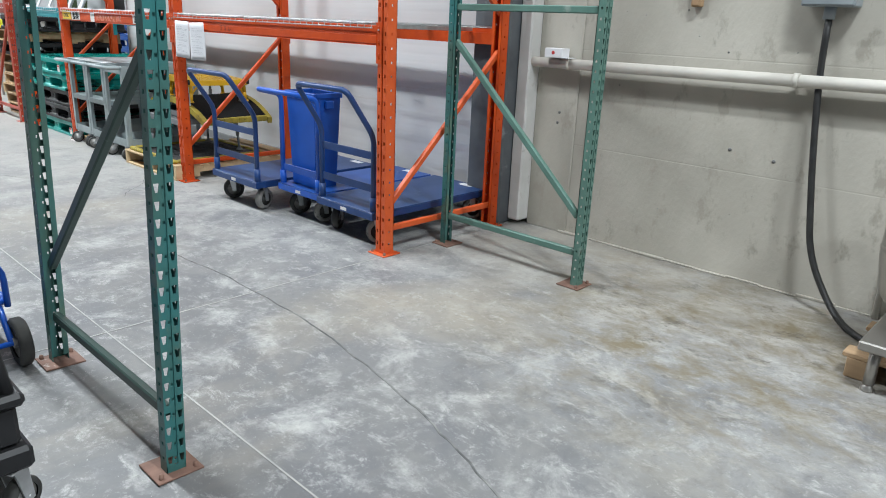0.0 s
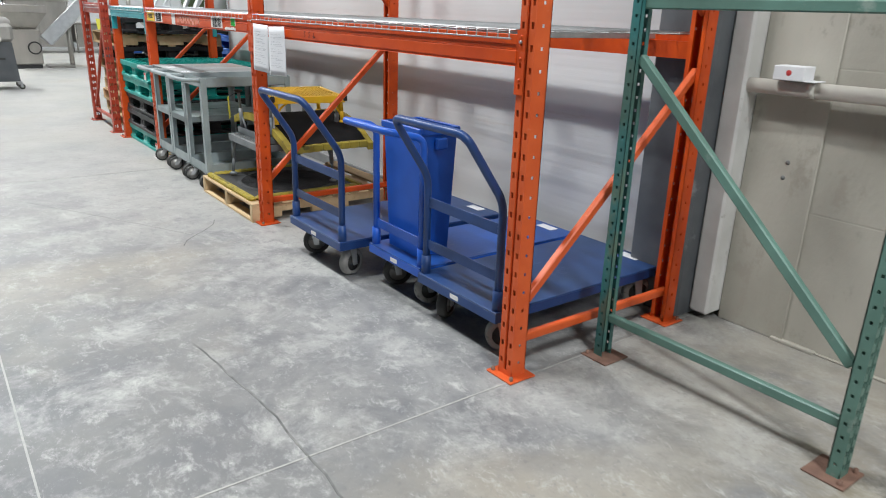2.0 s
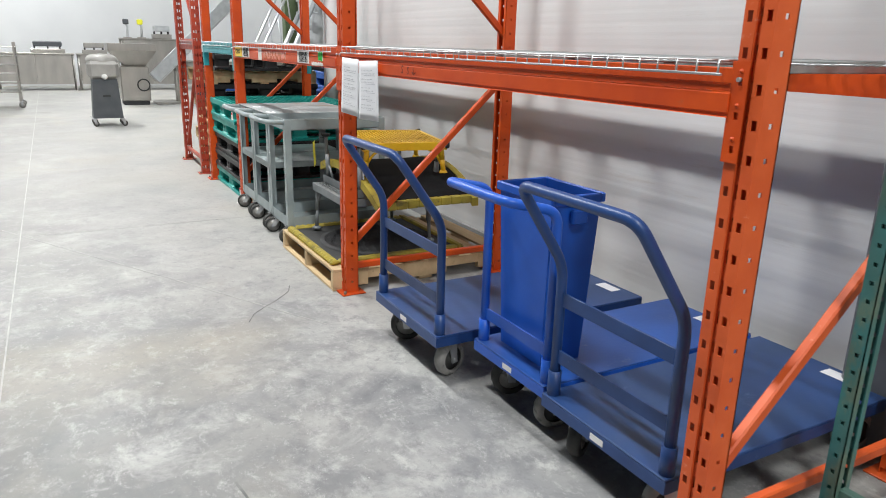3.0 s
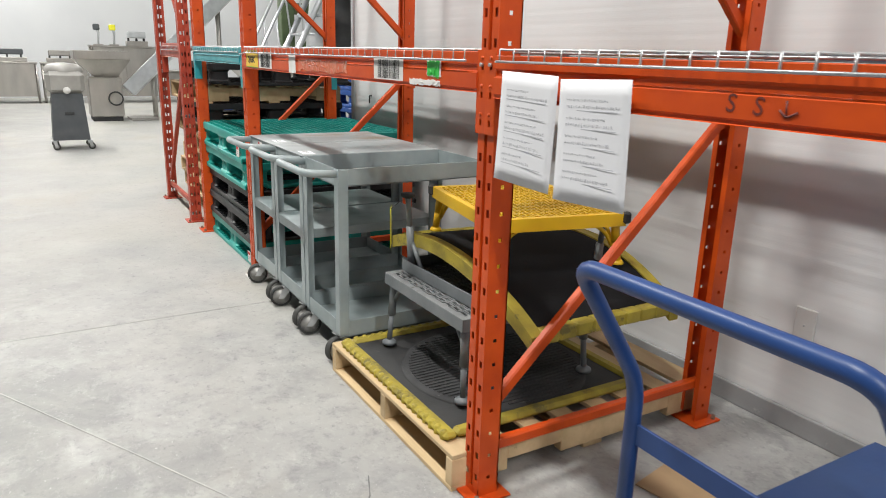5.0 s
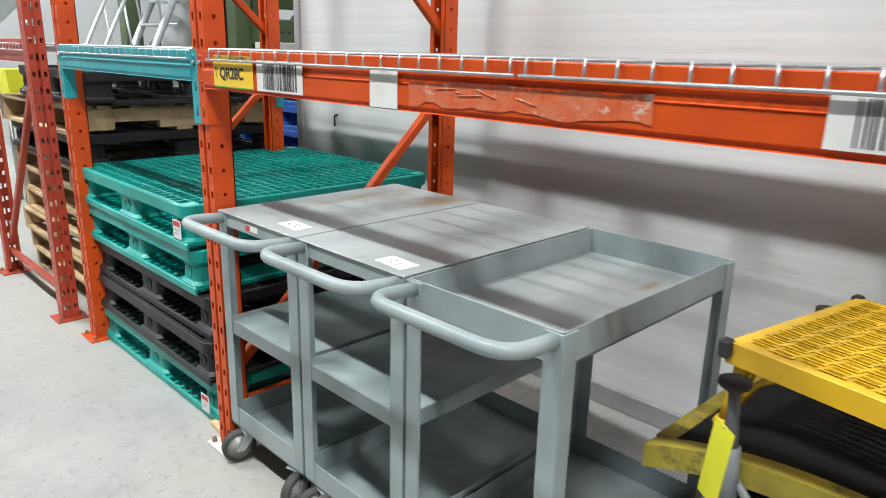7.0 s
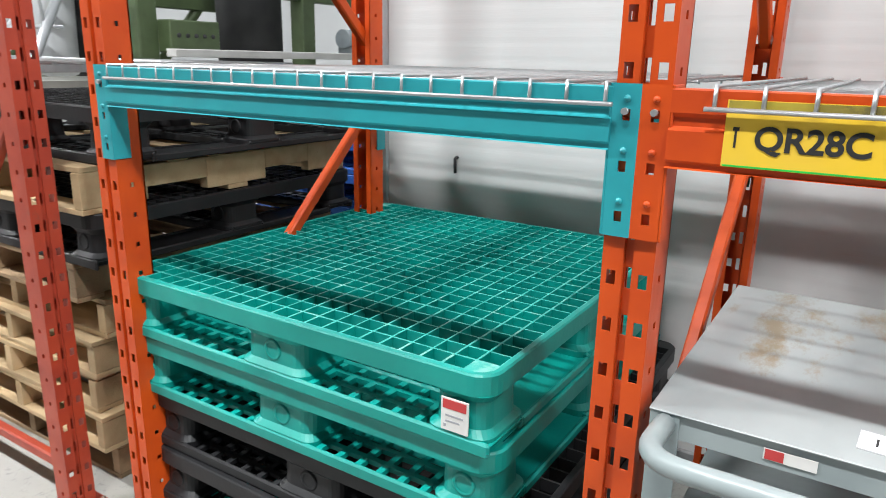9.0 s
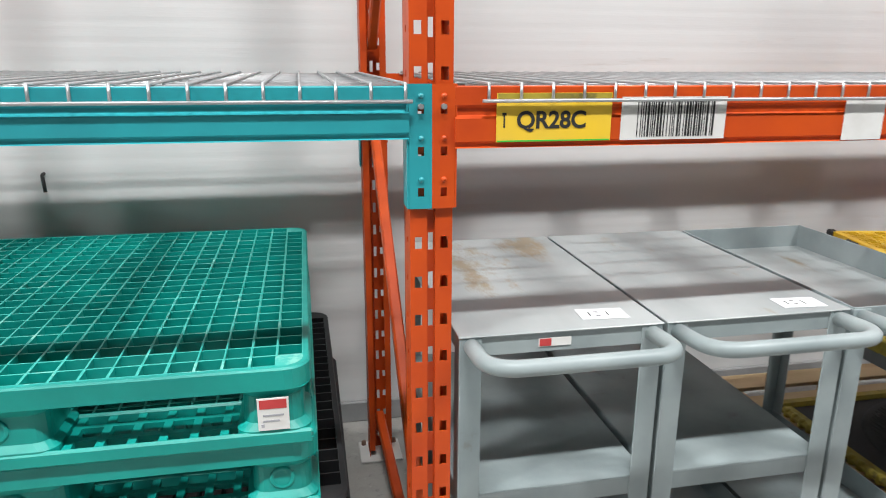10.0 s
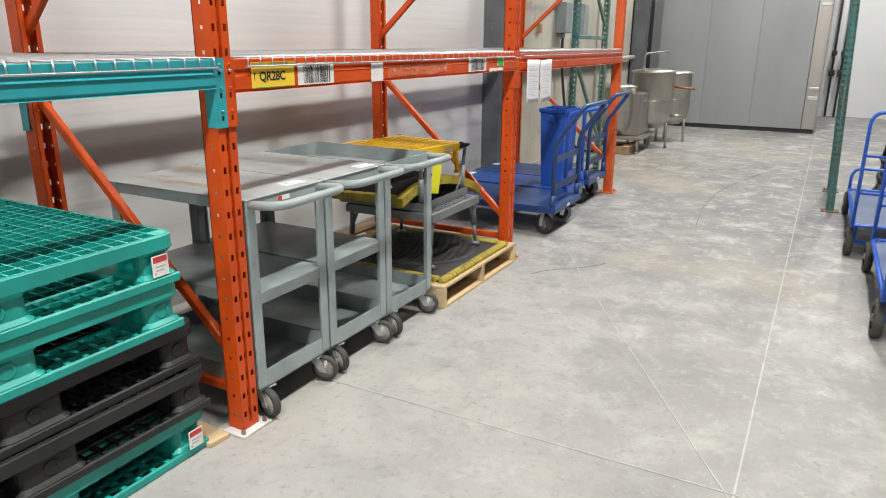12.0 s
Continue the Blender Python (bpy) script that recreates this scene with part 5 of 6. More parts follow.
for a in ((-0.012, -0.012, bw + 0.012, 0.004), (-0.012, bd - 0.004, bw + 0.012, bd + 0.012), (-0.012, 0.004, 0.004, bd - 0.004), (bw - 0.004, 0.004, bw + 0.012, bd - 0.004)):
    part("rim", Geo().box(a[0], a[1], bh - 0.03, a[2], a[3], bh + 0.004, 0.004), M_BIN, bn)
for x in (-0.03, bw + 0.004):
    part("grip", Geo().box(x, bd * 0.35, bh - 0.10, x + 0.026, bd * 0.65, bh - 0.045, 0.006), M_BIN, bn)
cb = thing("cardboard_piece", "flat piece of brown cardboard on the floor by the trucks", "cardboard", pose(0.22, 0.50, 0.001, 0, 0, 12))
part("sheet", Geo().box(0, 0, 0, 0.34, 0.20, 0.005, 0.001), M_CARD, cb)
of = thing("timber_offcut", "pale yellow plank lying on the floor beside the rack foot", "plank", pose(-2.66, 0.03, 0.0005, 0, 0, -4))
part("plank", Geo().box(0, 0, 0, 0.09, 0.62, 0.019, 0.002), M_WOOD, of)
for z, mat, word in ((1.62, M_LABELY, "yellow"), (1.49, M_LABELW, "white")):
    flag = thing("post_sticker", f"small {word} sticker on the red rack post", "sticker", pose(-4.16, -0.0345, z))
    part("sheet", Geo().box(-0.026, -0.0035, -0.05, 0.026, -0.0025, 0.05), mat, flag)
hk = thing("wall_hook", "small dark bent nail stuck in the white panel wall", "nail", pose(-3.568, WALL_Y, 0.997))
part("nail", Geo().tube(bend([(0, 0.004, 0.03), (0, -0.02, 0.028), (0.004, -0.022, -0.03)], 0.01), 0.006, 6), M_DARK, hk)

# ---- along the concrete wall ----
WY = WALL_Y + 0.02
pp = thing("wall_pipe", "cream wrapped pipe running along the concrete wall", "pipe")
part("pipe", Geo().tube([(2.62, WY - 0.075, 1.152), (8.05, WY - 0.075, 1.19)], 0.033, 14), M_PIPE, pp)
for x in (2.95, 4.36, 5.6, 6.9):
    part("clamp", Geo().tube([(x - 0.015, WY - 0.075, 1.154 + (x - 2.62) * 0.0068), (x + 0.015, WY - 0.075, 1.154 + (x - 2.62) * 0.0068)], 0.038, 14).box(x - 0.012, WY - 0.06, 1.145, x + 0.012, WY, 1.165), M_PIPE, pp)
vl = thing("valve", "small red and brass valve at the pipe's end", "valve", pose(2.60, WY - 0.075, 1.125))
part("body", Geo().tube([(-0.03, 0, 0.0), (0.03, 0, 0.02)], 0.016, 10).tube([(0, 0, 0), (0, 0, -0.06)], 0.011, 10), M_STEEL, vl)
part("handwheel", Geo().lathe([(0.012, -0.004), (0.030, -0.005), (0.033, 0), (0.030, 0.005), (0.012, 0.004)], 14, pose(-0.03, -0.02, 0, 70, 0, 20)), M_BRASS, vl)
bx = thing("small_carton", "small white carton with a red mark lying on the pipe", "carton", pose(2.86, WY - 0.09, 1.189, 0, 0, 4))
part("carton", Geo().box(-0.065, -0.05, 0, 0.065, 0.05, 0.06, 0.003), M_PAPER, bx)
part("flap", Geo().box(0.065, -0.05, 0.0, 0.115, 0.05, 0.004, 0.001), M_PAPER, bx)
part("mark", Geo().lathe([(0, 0.0008), (0.011, 0.0006), (0.012, 0)], 12, pose(0, -0.0502, 0.032, 90, 0, 0)), M_REDPRINT, bx)


def wall_box(x, z, w, h, d, mat, label):
    th = thing("junction_box", label, "electrical box", pose(x, WY - d, z))
    part("case", Geo().box(-w / 2, 0.006, 0, w / 2, d - 0.001, h, 0.006), mat, th)
    part("cover", Geo().box(-w / 2 + 0.008, 0, 0.008, w / 2 - 0.008, 0.006, h - 0.008, 0.002), mat, th)
    return th


wall_box(4.45, 1.53, 0.25, 0.36, 0.13, M_BOXGREY, "grey electrical switch box on the concrete wall")
wall_box(5.15, 1.50, 0.22, 0.40, 0.13, M_BOXGREY, "grey electrical switch box on the concrete wall")
wall_box(3.74, 1.52, 0.06, 0.11, 0.05, M_CARD, "small brown outlet box on the concrete wall")
cb = thing("power_cable", "thick black cable hanging from the switch box to the floor", "cable")
part("cable", Geo().tube(bend([(4.45, WY - 0.06, 1.53), (4.46, WY - 0.06, 1.2), (4.52, WY - 0.09, 0.75), (4.61, WY - 0.14, 0.28), (4.79, WY - 0.22, 0.04), (4.95, 0.90, 0.018), (5.3, 0.78, 0.018), (5.6, 0.78, 0.018)], 0.3, 8), 0.017, 10), M_CABLE, cb)
part("gland", Geo().tube([(4.45, WY - 0.06, 1.535), (4.45, WY - 0.06, 1.47)], 0.028, 12), M_BOXGREY, cb)
for x, z0, z1 in ((4.95, 0.0, 1.5), (5.15, 0.6, 1.5), (6.1, 0.0, 4.0), (6.6, 0.0, 4.0)):
    cd = thing("conduit", "pale vertical conduit on the concrete wall", "conduit")
    part("tube", Geo().tube([(x, WY - 0.025, z0), (x, WY - 0.025, z1)], 0.018, 8), M_PIPE, cd)

st = thing("steel_cabinet", "stainless appliance on short legs with a protruding shelf", "appliance", pose(5.10, 0.36, 0))
part("shelf", Geo().box(-0.03, -0.03, 0.185, 0.80, 0.62, 0.225, 0.006), M_STEEL, st)
part("body", Geo().box(0.09, 0.04, 0.225, 0.78, 0.60, 0.78, 0.01), M_STEEL, st)
for x in (0.03, 0.74):
    for y in (0.03, 0.56):
        lg = part("leg", Geo().tube([(x, y, 0.03), (x, y, 0.19)], 0.022, 12), M_STEEL, st)
        part("foot", Geo().lathe([(0, 0.04), (0.016, 0.035), (0.026, 0.012), (0.026, 0), (0, 0)], 12, pose(x, y, 0)), M_STEEL, lg)


def kettle(label, x, y, r, z0, z1, spout=False):
    th = thing("steam_kettle", label, "kettle", pose(x, y, 0), "stainless kettles")
    prof = [(0, z0), (r * 0.55, z0 + 0.02), (r * 0.9, z0 + 0.12), (r, z0 + 0.28), (r, z1 - 0.02), (r * 1.06, z1 - 0.015), (r * 1.06, z1), (r * 0.96, z1 + 0.004), (r * 0.94, z1 - 0.1), (0, z1 - 0.12)]
    part("bowl", Geo().lathe(prof, 32), M_STEEL, th)
    part("lid", Geo().lathe([(r * 1.05, z1 + 0.002), (r * 1.05, z1 + 0.012), (r * 0.6, z1 + 0.035), (0, z1 + 0.045)], 32), M_STEEL, th)
    for k in range(3):
        a = 2.1 * k + 0.4
        part("leg", Geo().tube([(r * 0.8 * math.cos(a), r * 0.8 * math.sin(a), z0 + 0.2), (r * 0.85 * math.cos(a), r * 0.85 * math.sin(a), 0.0)], 0.02, 10), M_STEEL, th)
    part("band", Geo().lathe([(r, z0 + 0.5 * (z1 - z0) - 0.012), (r * 1.02, z0 + 0.5 * (z1 - z0)), (r, z0 + 0.5 * (z1 - z0) + 0.012)], 32), M_STEEL, th)
    if spout:
        part("fill_pipe", Geo().tube(bend([(-r * 0.9, r * 0.3, z1 - 0.1), (-r * 0.9, r * 0.3, z1 + 0.24), (r * 0.5, -0.5 * r, z1 + 0.27), (r * 0.5, -0.5 * r, z1 + 0.2)], 0.06), 0.014, 8), M_STEEL, th)
        part("crank", Geo().tube([(0, -r, z1 - 0.2), (0.0, -r - 0.28, z1 - 0.22)], 0.014, 8), M_BRASS, th)
        part("outlet", Geo().tube([(0, -r * 0.8, z0 + 0.2), (0, -r - 0.15, z0 + 0.18)], 0.024, 10), M_STEEL, th)
    return th


kettle("stainless steel drum kettle standing on timber", 5.25, 0.74, 0.25, 0.22, 0.86)
kettle("tall stainless steam kettle with a bent fill pipe", 5.95, 0.42, 0.285, 0.26, 1.04, True)
kettle("stainless steam kettle behind the others", 6.75, 0.31, 0.27, 0.24, 1.0)
tb = thing("timber_skid", "rough timber skid under the drum kettle", "skid", pose(5.0, 0.46, 0))
for k in range(3):
    part("bearer", Geo().box(0.02 + k * 0.2, 0, 0, 0.11 + k * 0.2, 0.5, 0.09, 0.004), M_WOODD, tb)
for y in (0.0, 0.38):
    part("board", Geo().box(0, y, 0.09, 0.52, y + 0.1, 0.11, 0.003), M_WOODD, tb)

cr = thing("cold_room", "large grey sheet-clad cold room with seams and a steel edge", "cold room")
for k in range(3):
    part("panel", Geo().box(8.80, -1.42 + k * 0.80, 0.07, 8.86, -0.622 + k * 0.80, 3.4, 0.003), M_PANELGREY, cr)
part("corner_sheet", Geo().box(8.795, -1.62, 0.07, 11.0, -1.425, 3.4, 0.006), M_STEEL, cr, "brushed steel corner sheet")
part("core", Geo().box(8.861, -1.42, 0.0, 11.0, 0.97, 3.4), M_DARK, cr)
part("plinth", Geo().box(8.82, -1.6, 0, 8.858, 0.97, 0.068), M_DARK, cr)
for z in (0.55, 2.0):
    part("hinge", Geo().box(8.775, -1.60, z, 8.795, -1.46, z + 0.05, 0.004).box(8.775, -1.60, z + 0.16, 8.795, -1.46, z + 0.20, 0.004), M_ALU, cr)
dp = thing("dark_post", "dark grey steel post beside the cold room", "post")
part("post", Geo().box(8.15, 1.10, 0, 8.35, 1.32, 6.9, 0.006), M_COLUMN, dp)
dp = thing("riser_pipe", "pale vertical riser pipe beside the cold room", "pipe")
part("pipe", Geo().tube([(8.55, 1.18, 0), (8.55, 1.18, 6.9)], 0.04, 10), M_ALU, dp)
for y, z in ((-1.74, 0.0), (-1.90, 0.0)):
    vp = thing("wall_piping", "dark valves and vertical pipes on the far white wall", "piping", pose(12.2, y, 0))
    part("pipe", Geo().tube([(0, 0, z), (0, 0, 4.0)], 0.02, 8), M_DARK, vp)
    part("valve_body", Geo().box(-0.08, -0.06, 0.8, 0.05, 0.06, 0.93, 0.02).box(-0.08, -0.05, 1.2, 0.05, 0.05, 1.3, 0.02), M_DARK, vp)


def tube_cart(label, m, length, depth=0.62, high=1.05, low=None):
    """A tubular stock cart: base loop, end frames with rungs, deck and four wheels on axles."""
    th = thing("stock_cart", label, "cart", m, "blue stock carts")
    end = length - 0.15
    loop = bend([(0.05, 0, 0.24), (end, 0, 0.24), (end, -depth, 0.24), (0, -depth, 0.24), (0, 0, 0.24), (0.06, 0, 0.24)], 0.06)
    part("base_loop", Geo().tube(loop, 0.012, 10), M_BRIGHT, th)
    for x, top in ((0.0, high), (end, low or high)):
        part("end_frame", Geo().tube(bend([(x, 0, 0.22), (x, 0, top), (x, -depth, top), (x, -depth, 0.22)], 0.09), 0.012, 10), M_BRIGHT, th)
        k = 0.46
        while k < top - 0.1:
            part("rung", Geo().tube([(x, -0.01, k), (x, -depth + 0.01, k)], 0.008, 8), M_BRIGHT, th)
            k += 0.25
    part("deck", Geo().box(0.01, -depth + 0.01, 0.225, end - 0.01, -0.01, 0.235, 0.002), M_BLUEDECK, th)
    for x in (0.10, length - 0.05):
        part("axle", Geo().tube([(x, 0.0, 0.1), (x, -depth, 0.1)], 0.011, 8), M_BRIGHT, th)
        for y in (0.0, -depth):
            wh = part("wheel", Geo().lathe([(0.062, -0.022), (0.09, -0.024), (0.1, -0.014), (0.1, 0.014), (0.09, 0.024), (0.062, 0.022)], 28, pose(x, y, 0.1, 90, 0, 0)), M_TYRE, th, "black rubber wheel")
            part("rim", Geo().lathe([(0, -0.026), (0.02, -0.026), (0.024, -0.012), (0.062, -0.016), (0.062, 0.016), (0.024, 0.012), (0.02, 0.026), (0, 0.026)], 24, pose(x, y, 0.1, 90, 0, 0)), M_WHEEL, wh)
            q = y * 0.9 - 0.03
            part("stem", Geo().tube([(x, q, 0.1), (min(x, end - 0.02), q, 0.24)], 0.012, 8), M_BRIGHT, th)
    return th


tube_cart("bright blue tubular stock cart with black wheels", pose(-0.39, -2.13, 0), 1.35, 0.62, 1.0)
tube_cart("bright blue tubular stock cart beside the green rack", pose(1.175, -2.022, 0), 1.53, 0.62, 1.0, 0.42)
dl = thing("equipment_dolly", "black plastic equipment dolly with stepped edges and casters", "dolly", pose(3.34, -2.60, 0))
part("tub", Geo().box(0, 0, 0.17, 0.34, 0.33, 0.24, 0.012).box(0.02, 0.02, 0.24, 0.32, 0.31, 0.36, 0.012).box(0.0, 0.0, 0.36, 0.34, 0.33, 0.40, 0.012), M_PBLACK, dl)
part("push_post", Geo().tube(bend([(0.31, 0.30, 0.36), (0.27, 0.27, 0.62), (0.20, 0.20, 0.98)], 0.1), 0.018, 10), M_PBLACK, dl, "black tubular push post")
for x in (0.06, 0.28):
    for y in (0.05, 0.28):
        caster(0.17, 0.055, M_TYRE, M_WHEEL, dl, pose(x, y, 0, 0, 0, 30))

# ---- beyond the teal bay ----
zz = 0.0
for k in range(6):
    wood_pallet("rough weathered wooden pallet in a tall stack", pose(-5.24 + 0.02 * math.sin(k * 2.1), 0.13 + 0.02 * math.cos(k * 1.7), zz, 0, 0, (-1) ** k * 0.8), M_WOODD if k in (0, 5) else M_WOOD, w=1.06, d=1.15, h=0.128, seed=20 + k)
    zz += 0.1285
bp = plastic_pallet("black plastic pallet between wooden pallets", pose(-5.22, 0.10, zz), M_PBLACK)
zz += 0.1665
wood_pallet("brown wooden pallet with heavy blocks near the top of a stack", pose(-5.20, 0.06, zz, 0, 0, 1.2), M_WOOD, w=1.12, d=1.17, h=0.14, seed=31)
zz += 0.1405
plastic_pallet("black plastic pallet on top of the wooden pallets", pose(-5.16, 0.16, zz, 0, 0, -1), M_PBLACK)
for k in range(7):
    plastic_pallet("blue plastic pallet in a stack beyond the wall's end", pose(-5.35 + 0.012 * (k % 2), 1.62, k * 0.1665), M_PBLUE)

# ---- far end of the hall ----


def steel_table(label, x, y0, y1, z, d=0.75, shelf=True):
    th = thing("steel_table", label, "table", pose(x, y0, 0), "stainless tables")
    w = y1 - y0
    part("tabletop", Geo().box(0, 0, z - 0.04, d, w, z, 0.006), M_STEEL, th)
    if shelf:
        part("undershelf", Geo().box(0.03, 0.03, 0.25, d - 0.03, w - 0.03, 0.28, 0.004), M_STEEL, th)
    part("back_panel", Geo().box(0.02, 0.02, 0.28, 0.05, w - 0.02, z - 0.04, 0.003), M_STEEL, th)
    for k in range(2):
        part("front_panel", Geo().box(d - 0.045, 0.07 + k * (w - 0.14) / 2, 0.16, d - 0.02, 0.065 + (k + 1) * (w - 0.14) / 2, z - 0.045, 0.004), M_STEEL, th)
    for a in (0.04, d - 0.04):
        for b2 in (0.04, w - 0.04):
            part("leg", Geo().tube([(a, b2, 0), (a, b2, z - 0.04)], 0.022, 10), M_STEEL, th)
    return th


steel_table("stainless steel work table at the far white wall", -18.6, -2.6, -0.75, 0.95)
steel_table("stainless steel work table at the far white wall", -18.6, -0.70, 0.35, 0.95)
steel_table("tall stainless steel bench at the far white wall", -18.6, 0.40, 1.95, 1.38)
steel_table("stainless steel work table at the far white wall", -18.6, 2.0, 3.6, 0.80)


def bench_machine(label, x, y0, y1, z, h, mat):
    th = thing("bench_machine", label, "machine", pose(x, y0, z))
    w = y1 - y0
    part("base", Geo().box(0, 0, 0, 0.3, w, h * 0.35, 0.01), M_STEEL, th)
    part("head", Geo().box(0.03, w * 0.08, h * 0.55, 0.27, w * 0.92, h, 0.02), mat, th)
    for q in (0.12, 0.5, 0.85):
        part("column", Geo().box(0.1, w * q - 0.02, h * 0.35, 0.2, w * q + 0.02, h * 0.55), M_DARK, th)
    return th


bench_machine("black and steel band sealer on the far table", -18.3, -1.75, -0.95, 0.95, 0.30, M_CHARCOAL)
bench_machine("small steel sealer on the far table", -18.3, -0.55, 0.05, 0.95, 0.28, M_STEEL)
bench_machine("small grey control box on the tall bench", -18.3, 1.25, 1.75, 1.38, 0.35, M_ALU)
for y, mat in ((0.62, M_CHARCOAL), (0.98, M_TAG)):
    cl = thing("cap_fixture", "slender upright fixture on the tall bench", "fixture", pose(-18.2, y, 1.38))
    part("foot", Geo().box(-0.08, -0.11, 0, 0.08, 0.11, 0.03, 0.005), M_STEEL, cl)
    part("stem", Geo().tube([(0, 0, 0.03), (0, 0.02, 0.3), (0, -0.04, 0.52)], 0.03, 8), M_ALU, cl)
    part("head", Geo().box(-0.05, -0.09, 0.36, 0.05, 0.06, 0.50, 0.02), mat, cl)

mc = thing("floor_scrubber", "charcoal and grey walk-behind floor machine on casters", "floor machine", pose(-9.42, -0.86, 0))
geo = Geo()
geo.prism([(0.03, 0.13), (0.47, 0.13), (0.43, 0.74), (0.07, 0.74)], (0, 0, 0), (0, 1, 0), (0, 0, 1), (1, 0, 0), 0.5)
part("lower_body", geo, M_CHARCOAL, mc)
part("tank", Geo().box(-0.01, 0.02, 0.74, 0.52, 0.47, 1.02, 0.05), M_TAUPE, mc)
part("lid", Geo().lathe([(0.235, 0), (0.23, 0.05), (0.18, 0.10), (0, 0.125)], 24, pose(0.25, 0.245, 1.01)), M_TAUPE, mc)
part("nozzle", Geo().lathe([(0, 0.03), (0.035, 0.025), (0.045, 0)], 14, pose(0.52, 0.25, 0.78, 0, 90, 0)), M_PLASTER, mc)
part("vent", Geo().box(0.5, 0.2, 0.47, 0.508, 0.31, 0.50, 0.002), M_DARK, mc)
for x in (0.06, 0.46):
    for y in (0.04, 0.46):
        caster(0.13, 0.045, M_TYRE, M_WHEEL, mc, pose(x, y, 0))

hp = thing("feed_hopper", "stainless feed hopper on a pedestal with a coiled hose", "hopper", pose(-13.25, 0.20, 0))


def frustum(x0, x1, y0, y1, z, X0, X1, Y0, Y1, Z):
    vs = [(x0, y0, z), (x1, y0, z), (x1, y1, z), (x0, y1, z), (X0, Y0, Z), (X1, Y0, Z), (X1, Y1, Z), (X0, Y1, Z)]
    return Geo().add(vs, [(3, 2, 1, 0), (4, 5, 6, 7), (0, 1, 5, 4), (1, 2, 6, 5), (2, 3, 7, 6), (3, 0, 4, 7)])


part("funnel", frustum(-0.12, 0.28, -0.14, 0.24, 0.80, -0.4, 0.5, -0.46, 0.46, 1.12), M_STEEL, hp)
part("collar", Geo().box(-0.4, -0.47, 1.12, 0.5, 0.47, 1.27, 0.008), M_STEEL, hp)
part("pedestal", Geo().box(-0.25, -0.27, 0.08, 0.35, 0.30, 0.80, 0.02), M_STEEL, hp)
part("plinth", Geo().box(-0.22, -0.24, 0, 0.32, 0.27, 0.08, 0.004), M_DARK, hp)
part("hose_coil", Geo().tube([(0.37, 0.17 + 0.12 * math.cos(a / 3), 0.42 + 0.12 * math.sin(a / 3)) for a in range(20)], 0.014, 8), M_CABLE, hp)
cv = thing("incline_conveyor", "white inclined conveyor rising from the hopper", "conveyor")
d0, d1 = Vector((-13.2, 0.62, 0.55)), Vector((-13.4, 4.6, 4.35))
L = (d1 - d0).length
turn = Matrix.Translation(d0) @ (d1 - d0).to_track_quat("Y", "Z").to_matrix().to_4x4()
part("trough", Geo().box(-0.2, 0, -0.13, 0.2, L, 0.10, 0.02, turn), M_BELT, cv)
part("side_rail", Geo().box(0.2, 0, -0.10, 0.23, L, 0.16, 0.004, turn), M_ALU, cv)
for s in (0.12, 0.45):
    p = d0.lerp(d1, s)
    part("support_leg", Geo().tube([(p.x, p.y, 0.02), (p.x, p.y, p.z - 0.1)], 0.05, 8), M_STEEL, cv)
part("foot_frame", Geo().box(-13.5, 0.6, 0.0, -12.9, 1.1, 0.05, 0.01), M_STEEL, cv)

sr = thing("rolling_rack", "stainless rolling rack on casters", "rack", pose(-13.2, -2.55, 0))
for x in (0, 0.6):
    for y in (0, 0.62):
        part("upright", Geo().box(x - 0.02, y - 0.02, 0.13, x + 0.02, y + 0.02, 1.25, 0.003), M_STEEL, sr)
        caster(0.13, 0.06, M_WHEEL, M_STEEL, sr, pose(x, y, 0))
for k in range(6):
    part("tray_rail", Geo().box(-0.02, -0.02, 0.3 + k * 0.17, 0.62, 0.64, 0.315 + k * 0.17, 0.003), M_STEEL, sr)

# olive processing machine in the machine hall
om = thing("process_machine", "olive green steel processing machine with a control box", "machine", pose(-10.2, 2.6, 0))
for x, y in ((0, 0.2), (0, 2.0), (0, 4.2), (1.6, 0.9), (1.6, 3.2), (1.6, 5.2)):
    part("post", Geo().box(x - 0.11, y - 0.11, 0, x + 0.11, y + 0.11, 3.6, 0.012), M_OLIVE, om)
for z in (0.95, 1.95, 3.3):
    part("cross_beam", Geo().box(-0.08, 0.2, z, 0.08, 4.3, z + 0.18, 0.01), M_OLIVE, om)
    part("cross_beam", Geo().box(1.52, 0.9, z + 0.1, 1.68, 5.2, z + 0.26, 0.01), M_OLIVE, om)
for y0, y1 in ((0.3, 1.9), (2.1, 4.1)):
    part("diagonal", Geo().tube([(0, y0, 1.1), (0, y1, 3.3)], 0.07, 8), M_OLIVE, om)
    part("vessel", Geo().lathe([(0, 0.9), (0.3, 1.0), (0.42, 1.3), (0.42, 2.9), (0.3, 3.1), (0, 3.15)], 20, pose(0.75, (y0 + y1) / 2, 0)), M_DARK, om)
cbx = part("control_box", Geo().box(1.70, 1.0, 1.40, 1.9, 1.62, 1.72, 0.012), M_OLIVE, om)
for k in range(5):
    part("button", Geo().lathe([(0, 0.02), (0.02, 0.018), (0.022, 0)], 10, pose(1.9, 1.1 + k * 0.105, 1.57, 0, 90, 0)), M_RUBBER, cbx)
part("trough", frustum(1.9, 2.7, -1.1, 0.6, 0.98, 1.8, 2.8, -1.3, 0.8, 1.18), M_STEEL, om)
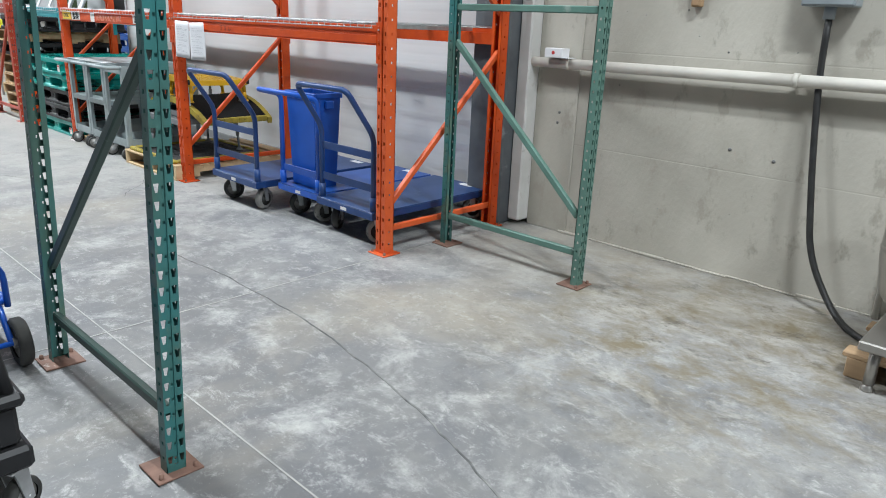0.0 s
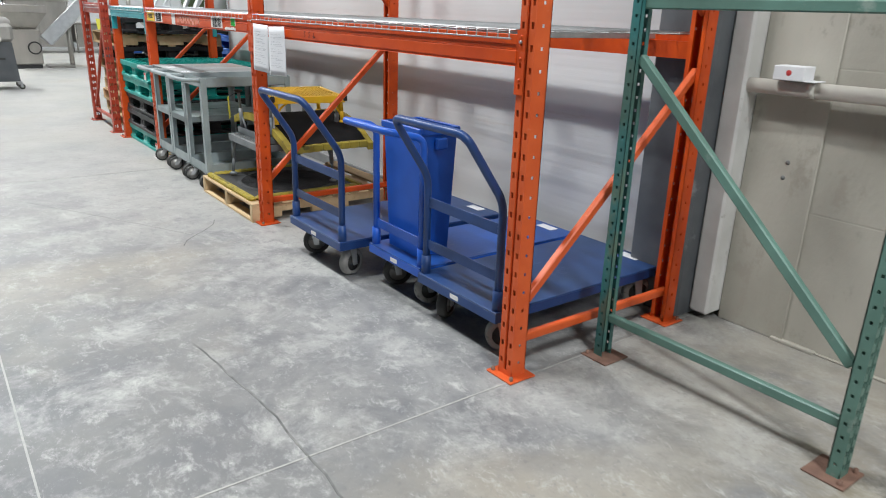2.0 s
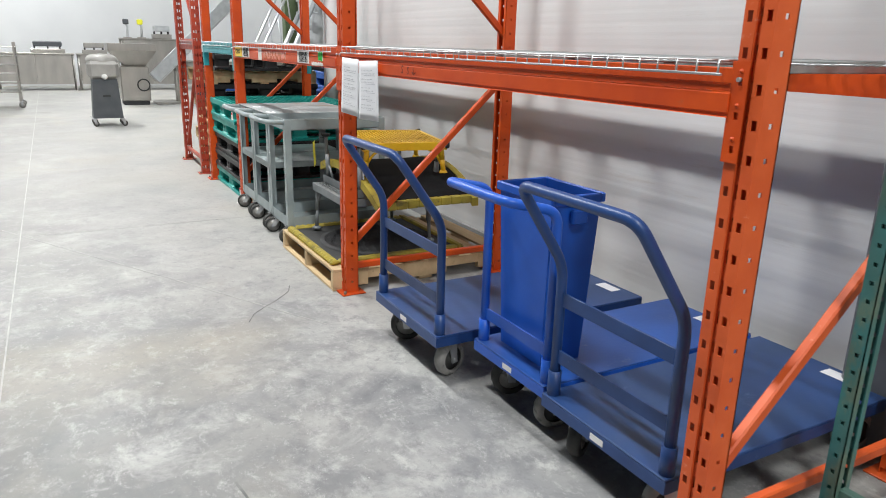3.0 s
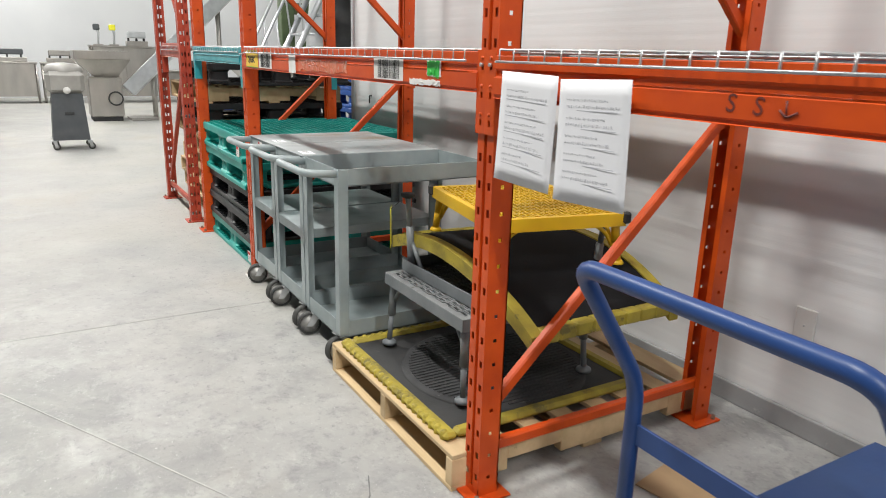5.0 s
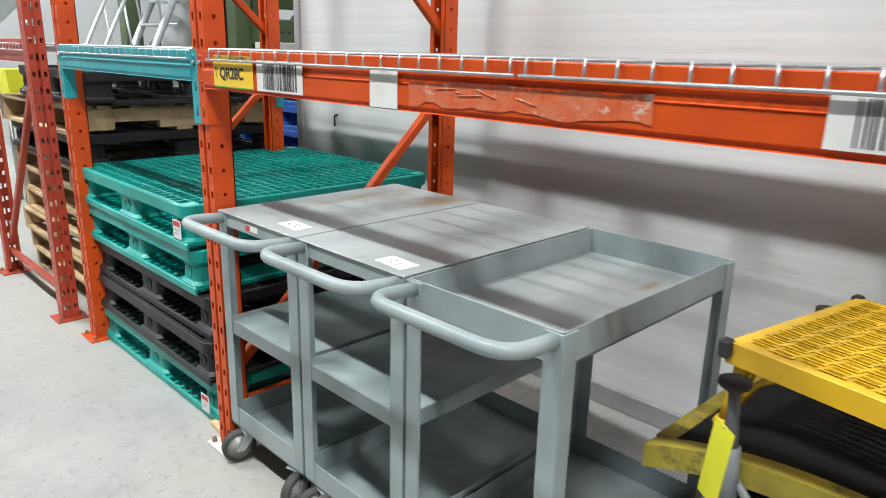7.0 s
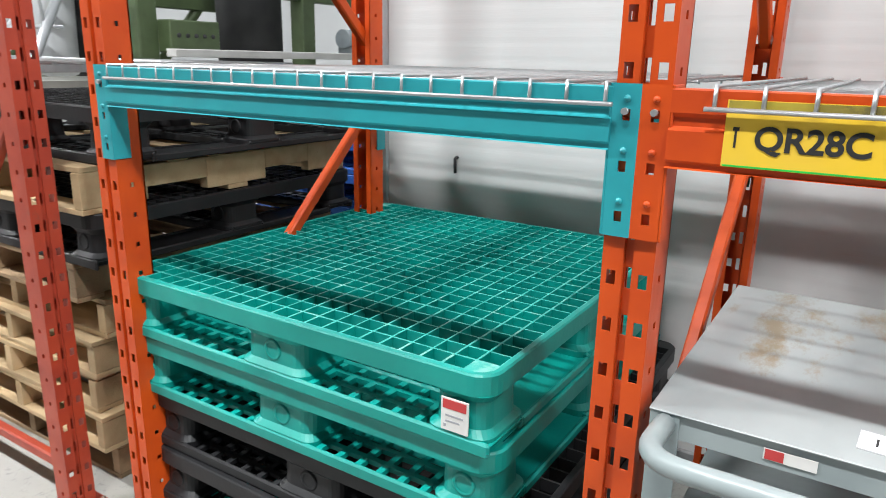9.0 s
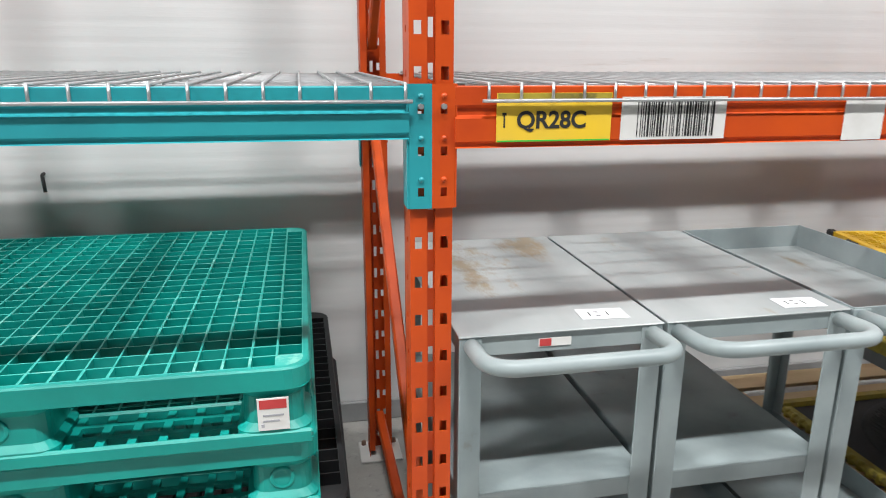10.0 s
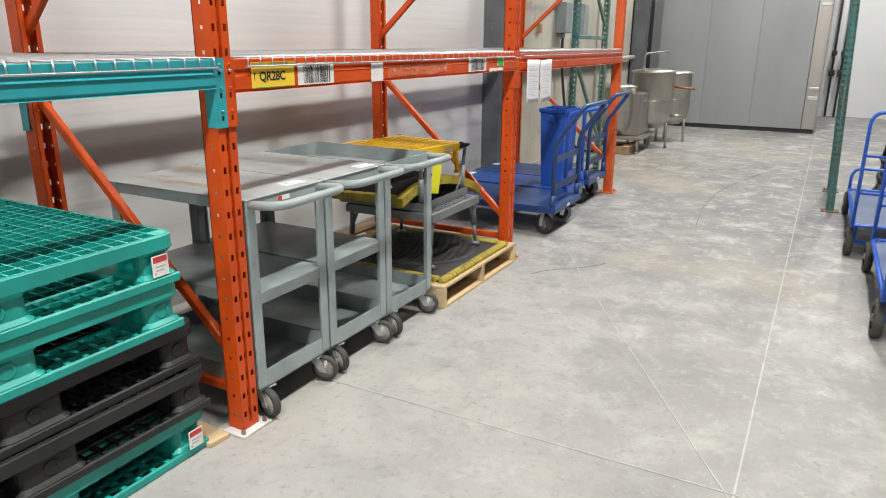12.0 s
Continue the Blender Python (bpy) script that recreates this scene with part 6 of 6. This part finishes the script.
part("duct", Geo().tube([(0.9, 0.4, 1.2), (0.2, 0.9, 3.6)], 0.20, 16), M_BELT, om)
part("shelf_edge", Geo().box(1.95, 0.9, 1.36, 2.1, 6.2, 1.44, 0.008), M_PLASTER, om)
for y in (3.6, 4.4, 5.3):
    part("motor", Geo().tube([(1.9, y, 1.62), (1.9, y + 0.35, 1.62)], 0.12, 14).box(1.78, y + 0.05, 1.44, 2.02, y + 0.3, 1.52, 0.01), M_BOXGREY if y != 4.4 else M_OLIVE, om)
ss = thing("steel_stair", "aluminium access stair with tubular handrails", "stair", pose(-9.2, 1.75, 0))
for x in (0.0, 0.6):
    part("stringer", Geo().tube([(x, 0, 0.02), (x, 1.3, 2.6)], 0.045, 8), M_ALU, ss)
    part("handrail", Geo().tube(bend([(x, -0.1, 0.3), (x, -0.05, 1.0), (x, 1.25, 3.5)], 0.1), 0.022, 8), M_ALU, ss)
    for k in range(4):
        part("baluster", Geo().tube([(x, 0.15 + 0.32 * k, 0.3 + 0.64 * k), (x, 0.05 + 0.32 * k, 1.2 + 0.62 * k)], 0.014, 8), M_ALU, ss)
for k in range(9):
    part("tread", Geo().box(0.0, 0.08 + k * 0.135, 0.24 + k * 0.27, 0.6, 0.28 + k * 0.135, 0.27 + k * 0.27, 0.004), M_ALU, ss)
yb = thing("yellow_tub", "yellow plastic tub on a steel stand", "tub", pose(-7.35, 0.73, 0))
part("tub", frustum(-0.14, 0.14, -0.14, 0.14, 0.83, -0.165, 0.165, -0.165, 0.165, 1.15), M_TAG, yb)
for x in (-0.115, 0.115):
    for y in (-0.115, 0.115):
        part("leg", Geo().tube([(x, y, 0), (x, y, 0.84)], 0.018, 8), M_STEEL, yb)
bm_ = thing("blue_motor", "blue electric motor on a steel stand", "motor", pose(-8.2, 1.15, 0))
part("motor", Geo().tube([(0, -0.2, 0.62), (0, 0.2, 0.62)], 0.10, 16), M_PBLUE, bm_)
part("stand", Geo().box(-0.15, -0.25, 0, 0.15, 0.25, 0.52, 0.02), M_STEEL, bm_)
